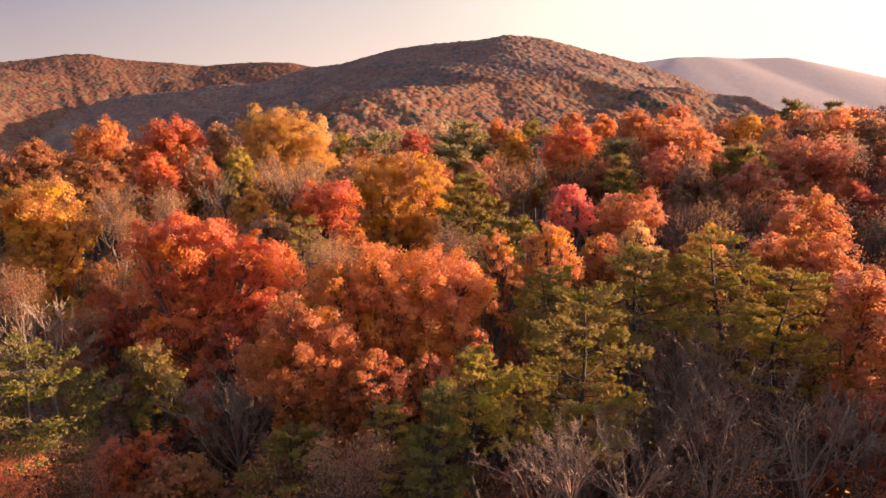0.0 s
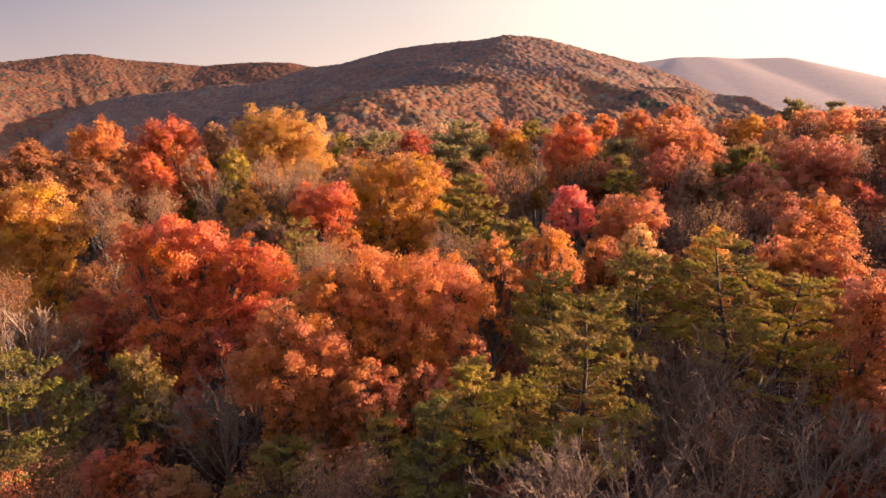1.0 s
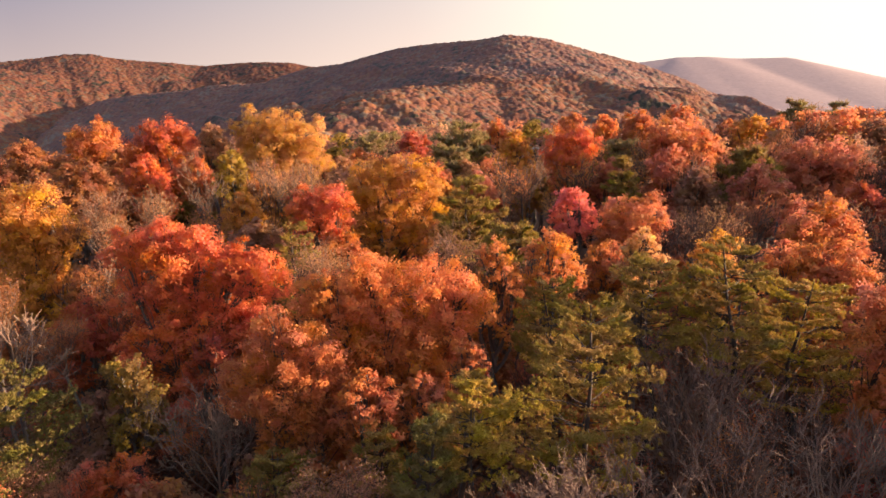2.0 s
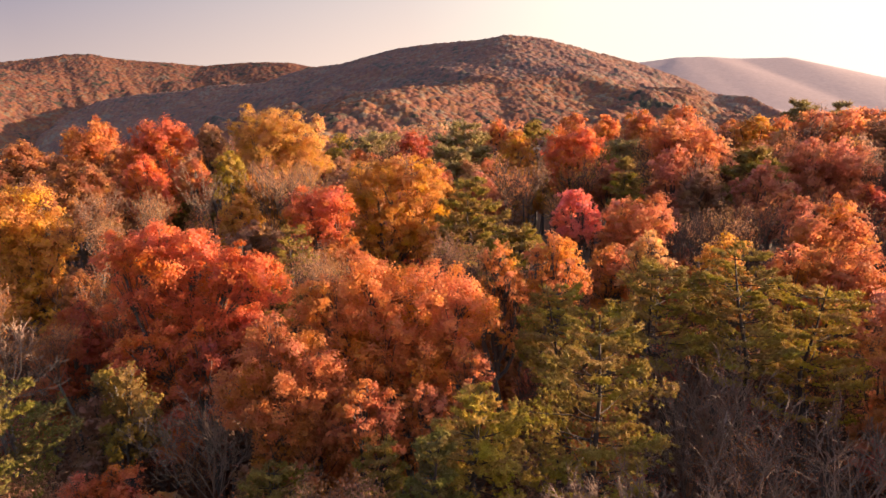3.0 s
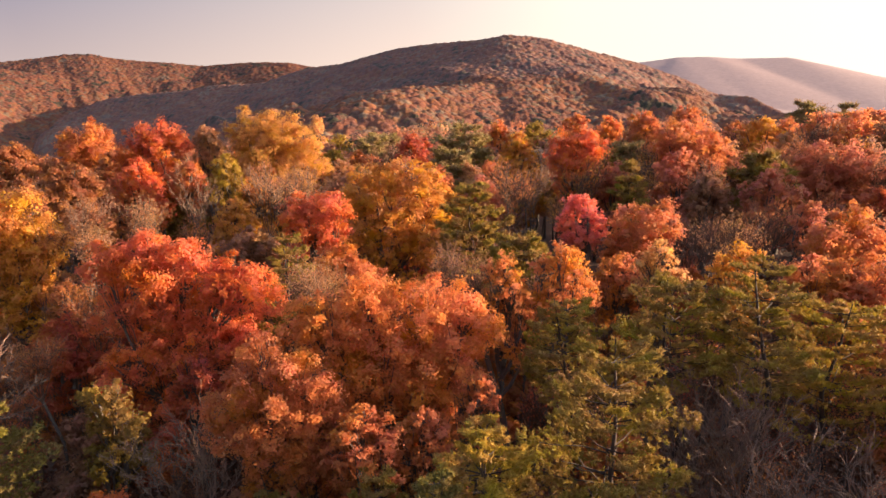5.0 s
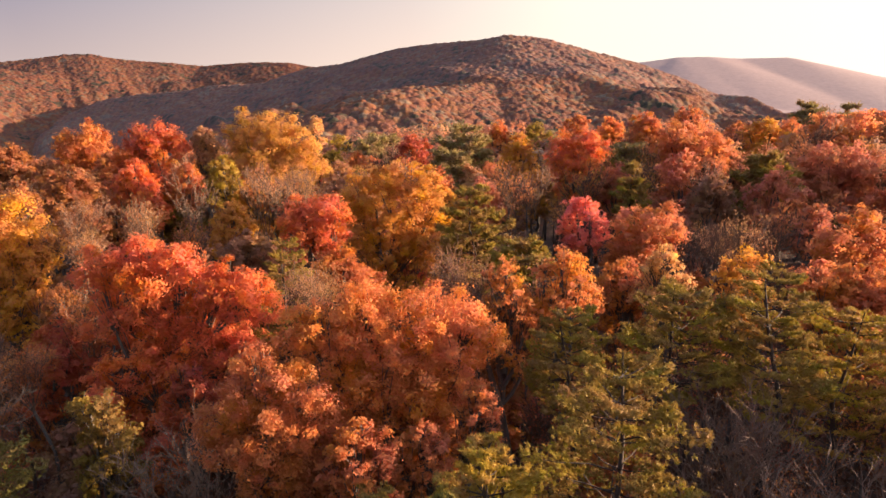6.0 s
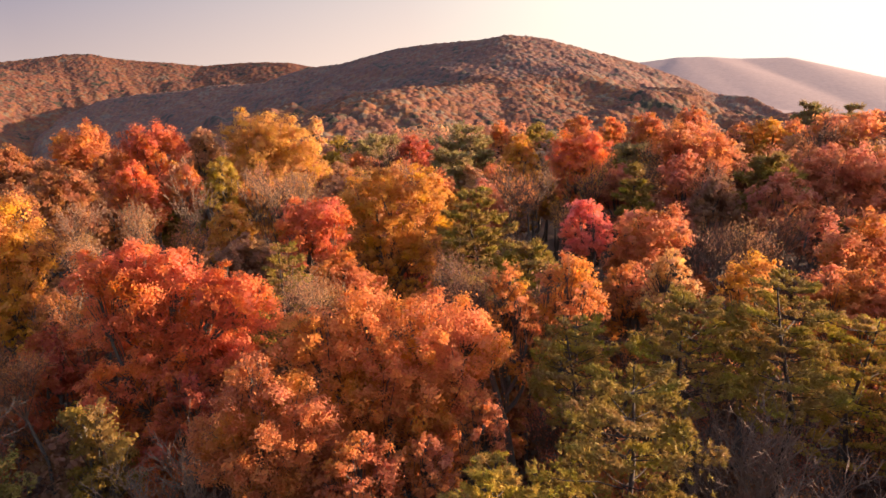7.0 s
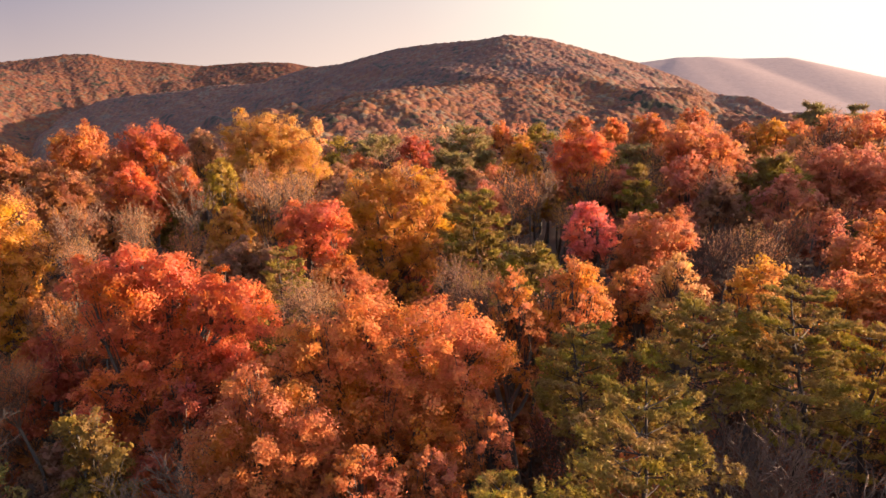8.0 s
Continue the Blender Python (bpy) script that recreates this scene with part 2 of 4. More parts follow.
def near_ground(x, y):
    """The wooded crown of the ridge under the camera."""
    return 0.06 * np.clip(x, -40, 90) + 1.2 * np.sin(x * 0.05 + 1) * np.sin(y * 0.04)


def rough(x, y, size):
    """Smooth unevenness, between about -1 and 1, with folds about size metres apart."""
    a, b = x / size * 6.28, y / size * 6.28
    return (np.sin(a * 0.9 + 1.7 * np.sin(b * 0.37 + 0.6)) * np.sin(b * 0.8 + 1.3 * np.sin(a * 0.45)) + 0.5 * np.sin(a * 1.7 + b * 1.1 + 2.0)) / 1.5


def ridge_height(x, y, ridge):
    """Height of one ridge with its falling flanks."""
    steep, folds, line = ridge
    best = np.full(x.shape, -1e9)
    gully = 1 + folds * rough(x, y, 260) + 0.3 * folds * rough(x + 50, y, 90)
    for p, q in zip(line[:-1], line[1:]):
        d = q[:2] - p[:2]
        s = np.clip(((x - p[0]) * d[0] + (y - p[1]) * d[1]) / (d @ d), 0, 1)
        away = np.hypot(x - p[0] - s * d[0], y - p[1] - s * d[1])
        fall = steep * gully * (np.sqrt(away * away + 625) - 25)
        best = np.maximum(best, p[2] + s * (q[2] - p[2]) - fall)
    return best


def land(x, y):
    """Height of the ground anywhere."""
    x, y = np.asarray(x, float), np.asarray(y, float)
    bearing = np.arctan2(x, y)
    edge = np.clip((np.hypot(x, y) - 128 - 90 * np.exp(-(((bearing + 0.02) / 0.2) ** 2)) - 25 * np.clip(bearing, 0, 0.6)) / 150, 0, 1)
    edge = edge * edge * (3 - 2 * edge)
    h = near_ground(x, y) * (1 - edge) + (-135 + 6 * rough(x, y, 300)) * edge
    for ridge in RIDGES:
        h = np.maximum(h, ridge_height(x, y, ridge))
    return h + edge * 0.7 * rough(x, y, 75)


def graded(low, high, n, fine):
    """n places from low to high, closest together round zero."""
    a, b = math.asinh(low / fine), math.asinh(high / fine)
    return np.sinh(np.linspace(a, b, n)) * fine


def mesh_object(name, me, material, parent=None, label=""):
    ob = new(name, me)
    me.materials.append(material)
    if parent is not None:
        ob.parent = parent
    if label:
        tagged(ob, label)
    return ob


def build_ground():
    xs = graded(-4200, 4200, 300, 520)
    ys = np.concatenate([np.linspace(-400, 300, 60)[:-1], np.linspace(300, 1700, 130)[:-1], np.linspace(1700, 2900, 90)[:-1], np.linspace(2900, 4700, 20)])
    gx, gy = np.meshgrid(xs, ys)
    gz = land(gx, gy)
    verts = np.stack([gx, gy, gz], -1).reshape(-1, 3)
    n, m = len(ys), len(xs)
    i = (np.arange(n - 1)[:, None] * m + np.arange(m - 1)[None, :]).reshape(-1)
    quads = np.stack([i, i + 1, i + m + 1, i + m], -1)
    me = bpy.data.meshes.new("ground")
    me.from_pydata(verts.tolist(), [], quads.tolist())
    me.polygons.foreach_set("use_smooth", [True] * len(me.polygons))
    tagged(mesh_object("ground", me, LITTER), "wooded hilly ground covered in brown fallen leaves, paled for haze far off", "ground", kind="structure")


build_ground()

# ---- leaves, branches and trees ----
rng = np.random.default_rng(7)
UP = np.array((0.0, 0.0, 1.0))


def unit(v):
    return v / (np.linalg.norm(v, axis=-1, keepdims=True) + 1e-9)


def leaf_mesh(name, leaves, picks=None):
    """A mesh of loose three-cornered leaves out of an array (n, 3, 3)."""
    n = len(leaves)
    me = bpy.data.meshes.new(name)
    me.vertices.add(3 * n)
    me.vertices.foreach_set("co", np.ascontiguousarray(leaves, np.float32).ravel())
    me.loops.add(3 * n)
    me.loops.foreach_set("vertex_index", np.arange(3 * n, dtype=np.int32))
    me.polygons.add(n)
    me.polygons.foreach_set("loop_start", np.arange(0, 3 * n, 3, dtype=np.int32))
    me.update(calc_edges=True)
    if picks is not None:
        me.attributes.new("crown_pick", "FLOAT", "POINT").data.foreach_set("value", np.repeat(picks, 3).astype(np.float32))
    return me


def leaf_shapes(at, facing, along, size, slim):
    """Pointed leaves: at (n, 3), with their normal and length directions."""
    facing = unit(facing)
    side = unit(np.cross(along, facing))
    along = unit(np.cross(facing, side))
    size = np.broadcast_to(size, (len(at),))[:, None]
    stem, wing = along * size * 0.42, side * size * slim * 0.55
    return np.stack([at - stem + wing, at + stem * 1.4, at - stem - wing], 1)


class Wood:
    """Gathers tapered, many-sided tubes into one mesh."""

    def __init__(self):
        self.verts, self.faces = [], []

    def tube(self, points, radii, sides):
        points = np.asarray(points, float)
        first = len(self.verts)
        for k, (p, r) in enumerate(zip(points, radii)):
            d = unit(points[min(k + 1, len(points) - 1)] - points[max(k - 1, 0)])
            a = unit(np.cross(d, (0.31, 0.94, 0.12)))
            b = np.cross(d, a)
            for s in range(sides):
                w = 6.2832 * s / sides
                self.verts.append(tuple(p + r * (math.cos(w) * a + math.sin(w) * b)))
        for k in range(len(points) - 1):
            for s in range(sides):
                i, j = first + k * sides + s, first + k * sides + (s + 1) % sides
                self.faces.append((i, j, j + sides, i + sides))

    def mesh(self, name):
        me = bpy.data.meshes.new(name)
        me.from_pydata(self.verts, [], self.faces)
        me.polygons.foreach_set("use_smooth", [True] * len(me.polygons))
        return me


def bent(a, b, sag, gen, n=4):
    """Points from a to b with a bend and a little wander."""
    a, b = np.asarray(a, float), np.asarray(b, float)
    s = np.linspace(0, 1, n)[:, None]
    reach = np.linalg.norm(b - a)
    return a + (b - a) * s + np.sin(s * 3.1416) * (np.array((0, 0, sag)) + gen.normal(0, 0.05, 3)) * reach + gen.normal(0, 0.02, (n, 3)) * reach * np.sin(s * 3.1416)


def tree_root(name, x, y, label, category, group=""):
    ob = new(name)
    ob.empty_display_size = 0.5
    ob.location = (x, y, float(land(x, y)) - 0.15)
    return tagged(ob, label, category, group)


def auto_lobes(h, rad, ch, gen, few=False):
    """Lobes of an uneven round crown, under the height h."""
    lobes = []
    n = 6 if few else 11 + int(gen.integers(0, 3))
    turn = gen.uniform(0, 6.28)
    for k in range(n):
        w = turn + k * 2.4
        s = k / (n - 1)
        out = 0.0 if k == 0 else rad * gen.uniform(0.42, 0.64) * min(1.0, 0.55 + s)
        r = rad * gen.uniform(0.3, 0.46) * (1.25 if few else 1)
        z = h - r - ch * 0.62 * s * gen.uniform(0.8, 1.15)
        lobes.append((out * math.cos(w), out * math.sin(w), z, r))
    return lobes


def skirt(lobes, rad, gen):
    """Lower boughs under the lobes of a crown."""
    low = min(l[2] for l in lobes)
    mid = np.mean([l[:2] for l in lobes], 0)
    turn = gen.uniform(0, 6.28)
    under = []
    for k in range(10):
        w, drop = turn + k * 2.4, 0.1 + 0.11 * k
        out = rad * gen.uniform(0.35, 0.72)
        under.append((mid[0] + out * math.cos(w), mid[1] + out * math.sin(w), low - rad * drop, rad * gen.uniform(0.24, 0.36)))
    return under


def heads(lobes, gen):
    """Every lobe of a crown breaks up into smaller rounded heads round a looser core."""
    out = []
    for x, y, z, r in lobes:
        n = 7 if r > 0.9 else 5
        turn = gen.uniform(0, 6.28)
        for k in range(n):
            w = turn + k * 2.4
            rise = 1.0 - 1.25 * k / (n - 1) + gen.uniform(-0.12, 0.12)
            flat = math.sqrt(max(0.05, 1 - min(abs(rise), 0.97) ** 2))
            small = r * gen.uniform(0.34, 0.54)
            away = r * gen.uniform(0.62, 0.86)
            out.append((x + away * flat * math.cos(w), y + away * flat * math.sin(w), z + away * 1.05 * rise, small))
        out.append((x, y, z - r * 0.2, r * 0.6))
    return out


def crown_leaves(lobes, leaf, layers, gen, slim=0.62, droop=0.0):
    """Leaves gathered in clumps over the lobes; returns quads and the clumps' middles."""
    quads, clumps = [], []
    for x, y, z, r in lobes:
        c = np.array((x, y, z))
        n_clump = int(min(max(7, 24 * (r / max(leaf * 7, 0.6)) ** 1.3), 70))
        way = unit(gen.normal(0, 1, (n_clump, 3)) + (0, 0, 0.35))
        mid = c + way * r * gen.uniform(0.6, 1.05, (n_clump, 1)) * (1, 1, 1.08)
        clumps.append(mid)
        total = int(layers * 4 * 3.14 * r * r / (leaf * leaf * slim * 0.5))
        share = gen.gamma(1.6, 1.0, n_clump)
        pick = gen.choice(n_clump, total, p=share / share.sum())
        spread = (r * 0.15 + leaf * 0.25) * gen.uniform(0.7, 1.4, n_clump)[pick][:, None]
        off = gen.normal(0, 1, (total, 3)) * spread * (1, 1, 0.75)
        at = mid[pick] + off
        face = unit(way[pick] + gen.normal(0, 0.32, (total, 3)) + (0, 0, 0.2))
        along = gen.normal(0, 1, (total, 3)) - (0, 0, 0.4 + droop)
        quads.append(leaf_shapes(at, face, along, leaf * gen.uniform(0.6, 1.35, total), slim))
    return np.concatenate(quads), np.concatenate(clumps)


def boughs(root, h, lobes, clumps, rad, gen, bark, near):
    """Trunk, limbs to the lobes and twigs to the clumps of leaves."""
    low = min(l[2] - l[3] for l in lobes)
    fork = np.array((gen.normal(0, 0.2), gen.normal(0, 0.2), max(low * 0.75, h * 0.35)))
    thick = 0.018 * h + 0.012 * rad
    wood = Wood()
    top = np.array((lobes[0][0] * 0.5, lobes[0][1] * 0.5, lobes[0][2]))
    line = np.concatenate([bent((0, 0, 0), fork, 0, gen, 4), bent(fork, top, 0, gen, 4)[1:]])
    wood.tube(line, np.linspace(thick, thick * 0.22, len(line)) * np.array([1.35] + [1] * (len(line) - 1)), 8 if near else 5)
    mesh_object("trunk", wood.mesh("trunk"), bark, root)
    owner = np.argmin(((clumps[:, None, :] - np.array([l[:3] for l in lobes])[None]) ** 2).sum(-1), 1)
    for k, (x, y, z, r) in enumerate(lobes):
        wood = Wood()
        on = fork + (top - fork) * gen.uniform(0.0, 0.55)
        end = np.array((x, y, z))
        limb = bent(on, end, -0.06, gen, 5)
        wood.tube(limb, np.linspace(thick * 0.42, thick * 0.12, 5), 5 if near else 4)
        mine = clumps[owner == k]
        for c in mine[:18 if near else 6]:
            wood.tube(bent(limb[int(gen.integers(2, 5))], c, 0.04, gen, 3), (thick * 0.11, thick * 0.07, 0.012), 3)
        mesh_object("limb", wood.mesh("limb"), bark, root)


def reach_of(x, y):
    return math.hypot(x, y - 4) + 6


def broadleaf(x, y, h, rad, ch, look_of, seed, lobes=None, layers=0.64, leaf=None, group="broadleaf trees of the wood"):
    colour, words = look_of
    gen = np.random.default_rng(100 + seed)
    far = reach_of(x, y)
    near = far < 48
    leaf = leaf or max(0.1, (0.0033 if far < 60 else 0.0029) * far)
    if lobes:
        lobes = [(u, v, w, r * 1.12) for u, v, w, r in lobes]
    lobes = lobes + skirt(lobes, rad, gen) if lobes else auto_lobes(h, rad, max(ch * 1.25, rad * 2.5), gen, group == "understorey trees")
    root = tree_root("broadleaf_tree", x, y, f"{words} autumn broadleaf tree with a lumpy crown", "tree", group)
    quads, clumps = crown_leaves(heads(lobes, gen), leaf, layers, gen)
    boughs(root, h, lobes, clumps, rad, gen, BARK, near)
    crown = mesh_object("crown", leaf_mesh("crown", quads), LEAF, root, f"{words} leaves in clumps")
    crown.color = (*colour, 1)
    return root


def grow(wood, a, way, length, thick, depth, gen, tips, least, forks, lift=0.35, wander=0.17, shrink=(0.55, 0.85)):
    """A branch that bends upwards and forks into finer ones, none thinner than least."""
    pts, p, d = [a], a, way
    steps = 4 if depth > 1 else 3 if depth else 2
    for k in range(steps):
        d = unit(d + gen.normal(0, wander, 3) + UP * lift * 0.25)
        p = p + d * length / steps
        pts.append(p)
    end = max(thick * 0.58, least * 0.8)
    wood.tube(pts, np.linspace(thick, end, len(pts)), 5 if depth > 2 else 3)
    if depth == 0:
        tips.append(p)
        return
    kids = int(gen.integers(*forks))
    for k in range(kids):
        s = gen.uniform(0.3, 1.0) if k else 1.0
        i = min(int(s * steps + 0.5), steps)
        side = unit(np.cross(d, gen.normal(0, 1, 3)))
        spread = gen.uniform(0.5, 1.05) if k else 0.3
        grow(wood, pts[i], unit(d + side * spread + UP * lift * 0.25), length * gen.uniform(*shrink), max(end * (0.75 if k else 0.95), least), depth - 1, gen, tips, least, forks, lift, wander, shrink)


def bare(x, y, h, rad, ch, look_of, seed, leaves=0.0, depth=3, leaf=None, group="leafless trees of the wood"):
    """A leafless tree: trunk, rising limbs and a fan of fine twigs; leaves: how many withered ones still hang."""
    colour, words = look_of
    gen = np.random.default_rng(300 + seed)
    far = reach_of(x, y)
    near = far < 48
    what = f"sparse tree with {words} withered leaves on grey twigs" if leaves else "leafless grey-brown tree with a fan of fine twigs"
    root = tree_root("sparse_tree" if leaves else "bare_tree", x, y, what, "tree", group)
    fork_z = h - max(ch, rad * 1.5)
    fork_z = max(fork_z, h * 0.42)
    thick = 0.0065 * h
    wood = Wood()
    trunk = bent((0, 0, 0), (gen.normal(0, 0.3), gen.normal(0, 0.3), fork_z), 0, gen, 5)
    wood.tube(trunk, np.linspace(thick * 1.2, thick * 0.8, 5), 8)
    mesh_object("trunk", wood.mesh("trunk"), BARK, root)
    tips = []
    n = 6 if not near else 9
    rise = (h - fork_z)
    for k in range(n):
        wood = Wood()
        w = k * 6.283 / n + gen.uniform(-0.4, 0.4)
        tilt = gen.uniform(0.3, 1.0) if k else 0.05
        way = unit(np.array((math.cos(w) * tilt * rad / rise * 1.6, math.sin(w) * tilt * rad / rise * 1.6, 1.0)))
        on = trunk[-1] - (0, 0, gen.uniform(0, 0.15) * rise)
        if leaves or not near:
            grow(wood, on, way, rise * 0.5, thick * 0.32, depth if near or far < 75 else depth - 1, gen, tips, 0.0003 * far, (3, 5), 0.4, 0.12, (0.45, 0.75))
        else:
            grow(wood, on, way, rise * 0.6, thick * 0.35, 3, gen, tips, 0.00042 * far, (3, 6), 0.26, 0.15, (0.34, 0.62))
        mesh_object("limb", wood.mesh("limb"), LIT_TWIG if near and not leaves and group != "understorey trees" else TWIG, root)
    tips = np.array(tips)
    if leaves:
        leaf = leaf or max(0.08, 0.0018 * far)
        total = int(leaves * 900 * (0.2 / leaf) ** 1.4)
        at = tips[gen.integers(0, len(tips), total)] + gen.normal(0, (0.07 if leaves < 2 else 0.1) * h ** 0.5, (total, 3))
        quads = leaf_shapes(at, gen.normal(0, 1, (total, 3)), gen.normal(0, 1, (total, 3)) - UP, leaf * gen.uniform(0.6, 1.3, total), 0.55)
        crown = mesh_object("crown", leaf_mesh("crown", quads), LEAF, root, f"few {words} withered leaves")
        crown.color = (*colour, 1)
    return root


def twiggy(x, y, h, rad, ch, look_of, seed):
    return bare(x, y, h, rad, ch, look_of, seed, leaves=1.5, group="sparse trees of the wood")


def ragged(x, y, h, rad, ch, look_of, seed):
    return bare(x, y, h, rad, ch, look_of, seed, leaves=2.6, group="sparse trees of the wood")


def sprays(at, way, size, n, gen):
    """Tufts of needles: n narrow blades round each place, pointing out and up."""
    m = len(at)
    base = np.repeat(at, n, 0)
    dirs = unit(np.repeat(way, n, 0) + gen.normal(0, 1, (m * n, 3)) * (0.6, 0.6, 0.45) + (0, 0, 0.4))
    length = size * gen.uniform(0.6, 1.25, m * n)
    mid = base + dirs * length[:, None] * 0.45
    return leaf_shapes(mid, gen.normal(0, 0.8, (m * n, 3)) + (0, 0, 0.7), dirs, length, 0.2)


def conifer(x, y, h, rad, ch, look_of, seed, name, label, peak, tiers, group):
    colour, words = look_of
    gen = np.random.default_rng(500 + seed)
    far = reach_of(x, y)
    near = far < 48
    root = tree_root(name, x, y, label, "tree", group)
    ch = max(ch, rad * 1.6)
    ch = min(ch * 1.15, h * 0.75)
    thick = 0.012 * h + 0.02
    wood = Wood()
    line = bent((0, 0, 0), (gen.normal(0, 0.15), gen.normal(0, 0.15), h - 0.25), 0, gen, 7)
    wood.tube(line, np.linspace(thick * 1.2, 0.02, 7), 8 if near else 5)
    mesh_object("trunk", wood.mesh("trunk"), PINE_BARK, root)
    blade = max(0.1, 0.0029 * far) if near else 0.0045 * far
    wood = Wood()
    tip = line[-1] - UP * gen.uniform(0, 1, (int(2.2 / blade) + 6, 1)) * min(1.6, 0.3 * ch) + gen.normal(0, 0.1, (int(2.2 / blade) + 6, 3)) * (1, 1, 0.3)
    tufts = [sprays(tip, np.broadcast_to(UP, tip.shape), blade * 1.6, 13, gen)]
    for k in range(tiers):
        s = (k + 0.5) / tiers
        level = h - 0.3 - s * (ch - 0.3) + gen.normal(0, 0.2) * ch / tiers
        wide = rad * 1.25 * (peak + (1 - peak) * (s if peak < 0.1 else 1 - (1 - s) ** 1.6)) ** 0.75 * (1.0 if s < 0.85 else 0.85)
        n = int(gen.integers(5, 8))
        turn = gen.uniform(0, 6.28)
        for b in range(n):
            w = turn + b * 6.283 / n + gen.uniform(-0.35, 0.35)
            r = wide * gen.uniform(0.5, 1.2)
            out = np.array((math.cos(w), math.sin(w), 0.0))
            a = np.array((line[:, 0].mean(), line[:, 1].mean(), level - 0.1 * r))
            e = a + out * r + UP * r * gen.uniform(0.1, 0.55)
            wood.tube(bent(a, e, -0.07, gen, 4), np.linspace(thick * 0.13, 0.008, 4), 3)
            m = max(5, int(r / blade * 3.6))
            u = gen.uniform(0.3, 1.0, (m, 1)) ** 0.7
            side = np.array((-out[1], out[0], 0)) * gen.normal(0, 0.3, (m, 1)) * r * (1.25 - u)
            at = a + (e - a) * u + side + UP * gen.normal(0, 0.03, (m, 1)) * r
            leaves = sprays(at, unit(out * 0.8 + side * 1.2 / r + UP * 0.2), blade * 1.7, 13, gen)
            if near:
                if tufts:
                    leaves, tufts = np.concatenate([leaves] + tufts), []
                bough = mesh_object("branch", wood.mesh("branch"), PINE_BARK, root)
                spray = mesh_object("needle_spray", leaf_mesh("needle_spray", leaves), NEEDLE, bough, f"{words} needles")
                tagged(spray, kind="stuff")
                spray.color = (*colour, 1)
                wood = Wood()
            else:
                tufts.append(leaves)
    if not near:
        tagged(mesh_object("branch_work", wood.mesh("branch_work"), PINE_BARK, root), kind="stuff")
        crown = mesh_object("crown", leaf_mesh("crown", np.concatenate(tufts)), NEEDLE, root, f"{words} needles in flat sprays")
        crown.color = (*colour, 1)
    return root


def pine(x, y, h, rad, ch, look_of, seed, group="pines of the wood"):
    return conifer(x, y, h, rad, ch, look_of, seed, "pine_tree", f"{look_of[1]} pine with layered, tufted boughs", 0.2, 9, group)


def broad_pine(x, y, h, rad, ch, look_of, seed):
    return conifer(x, y, h, rad, ch, look_of, seed, "pine_tree", f"{look_of[1]} pine with a broad domed crown of tufted boughs", 0.5, 9, "pines of the wood")


def cedar(x, y, h, rad, ch, look_of, seed):
    return conifer(x, y, h, rad, ch, look_of, seed, "cedar_tree", f"{look_of[1]} pointed conifer with short tiers", 0.06, 8, "pointed conifers of the wood")


# ---- the trees of the near wood, from the camera outwards ----
broadleaf(-2.2, 30.6, 17.9, 4.4, 7.0, FLAME, 1, lobes=[(-1.0, -0.1, 16.3, 1.5), (1.7, 0.2, 15.9, 1.8), (3.0, -0.1, 15.3, 1.4), (0.1, -0.5, 14.2, 1.7), (-3.4, -0.7, 15.9, 1.2), (-2.4, -0.2, 14.5, 1.4), (1.9, -0.8, 13.5, 1.7), (-1.4, 0.1, 12.5, 1.9)])
broadleaf(-6.4, 28.0, 16.4, 2.4, 5.5, RUST, 2, lobes=[(-0.8, -0.1, 15.1, 1.4), (0.9, -0.7, 14.4, 1.5), (-1.5, -0.5, 13.3, 1.4), (0.3, -0.7, 12.4, 1.6), (1.7, -0.1, 12.6, 1.2)])
broadleaf(-2.9, 26.0, 14.6, 1.9, 4.4, RUST, 3)
broadleaf(-0.7, 26.4, 14.0, 1.6, 4.2, RUST, 4)
broadleaf(-14.9, 39.9, 19.0, 5.7, 9.2, RED, 5, lobes=[(-4.2, -0.5, 17.2, 1.4), (-1.9, -0.5, 17.6, 1.6), (0.2, -0.4, 17.2, 1.7), (2.9, -0.8, 16.4, 1.4), (4.2, -0.5, 15.6, 1.4), (1.7, 0.1, 14.8, 1.7), (-1.4, -0.8, 14.8, 2.0), (-4.0, 0.5, 14.2, 1.7), (-0.1, -0.5, 12.3, 2.1), (2.9, 0.7, 12.3, 1.7)])
broadleaf(-13.0, 35.8, 13.4, 2.0, 4.6, DARK_RED, 6)
twiggy(-21.8, 42.0, 16.5, 2.8, 5.3, RUST, 7)
broadleaf(-36.7, 57.0, 20.5, 4.3, 8.1, GOLD, 8, lobes=[(1.0, -0.8, 18.5, 2.3), (-1.9, -0.2, 17.8, 2.4), (3.2, 0.7, 16.4, 1.4), (0.5, 0.5, 15.5, 2.9), (-0.9, 0.4, 13.6, 2.9)])
pine(-9.9, 42.7, 18.3, 2.0, 6.0, OLIVE, 9)
twiggy(-6.5, 36.9, 17.4, 1.4, 3.3, TAN, 10)
broadleaf(-4.5, 58.5, 20.2, 4.4, 8.9, GOLD, 11, lobes=[(-2.5, 0.7, 17.5, 1.8), (-0.0, -0.5, 18.5, 1.8), (2.5, -0.7, 18.5, 1.8), (3.6, 0.4, 16.1, 1.4), (-2.0, 0.1, 14.9, 2.2), (1.4, -0.1, 14.4, 2.4)])
broadleaf(-9.8, 52.3, 18.9, 2.8, 4.7, FIRE, 12, lobes=[(-1.0, -0.2, 17.7, 1.4), (1.4, -0.7, 17.5, 1.5), (0.1, 0.1, 16.2, 2.0)])
broadleaf(-7.1, 50.1, 15.6, 3.2, 4.2, RUST, 13)
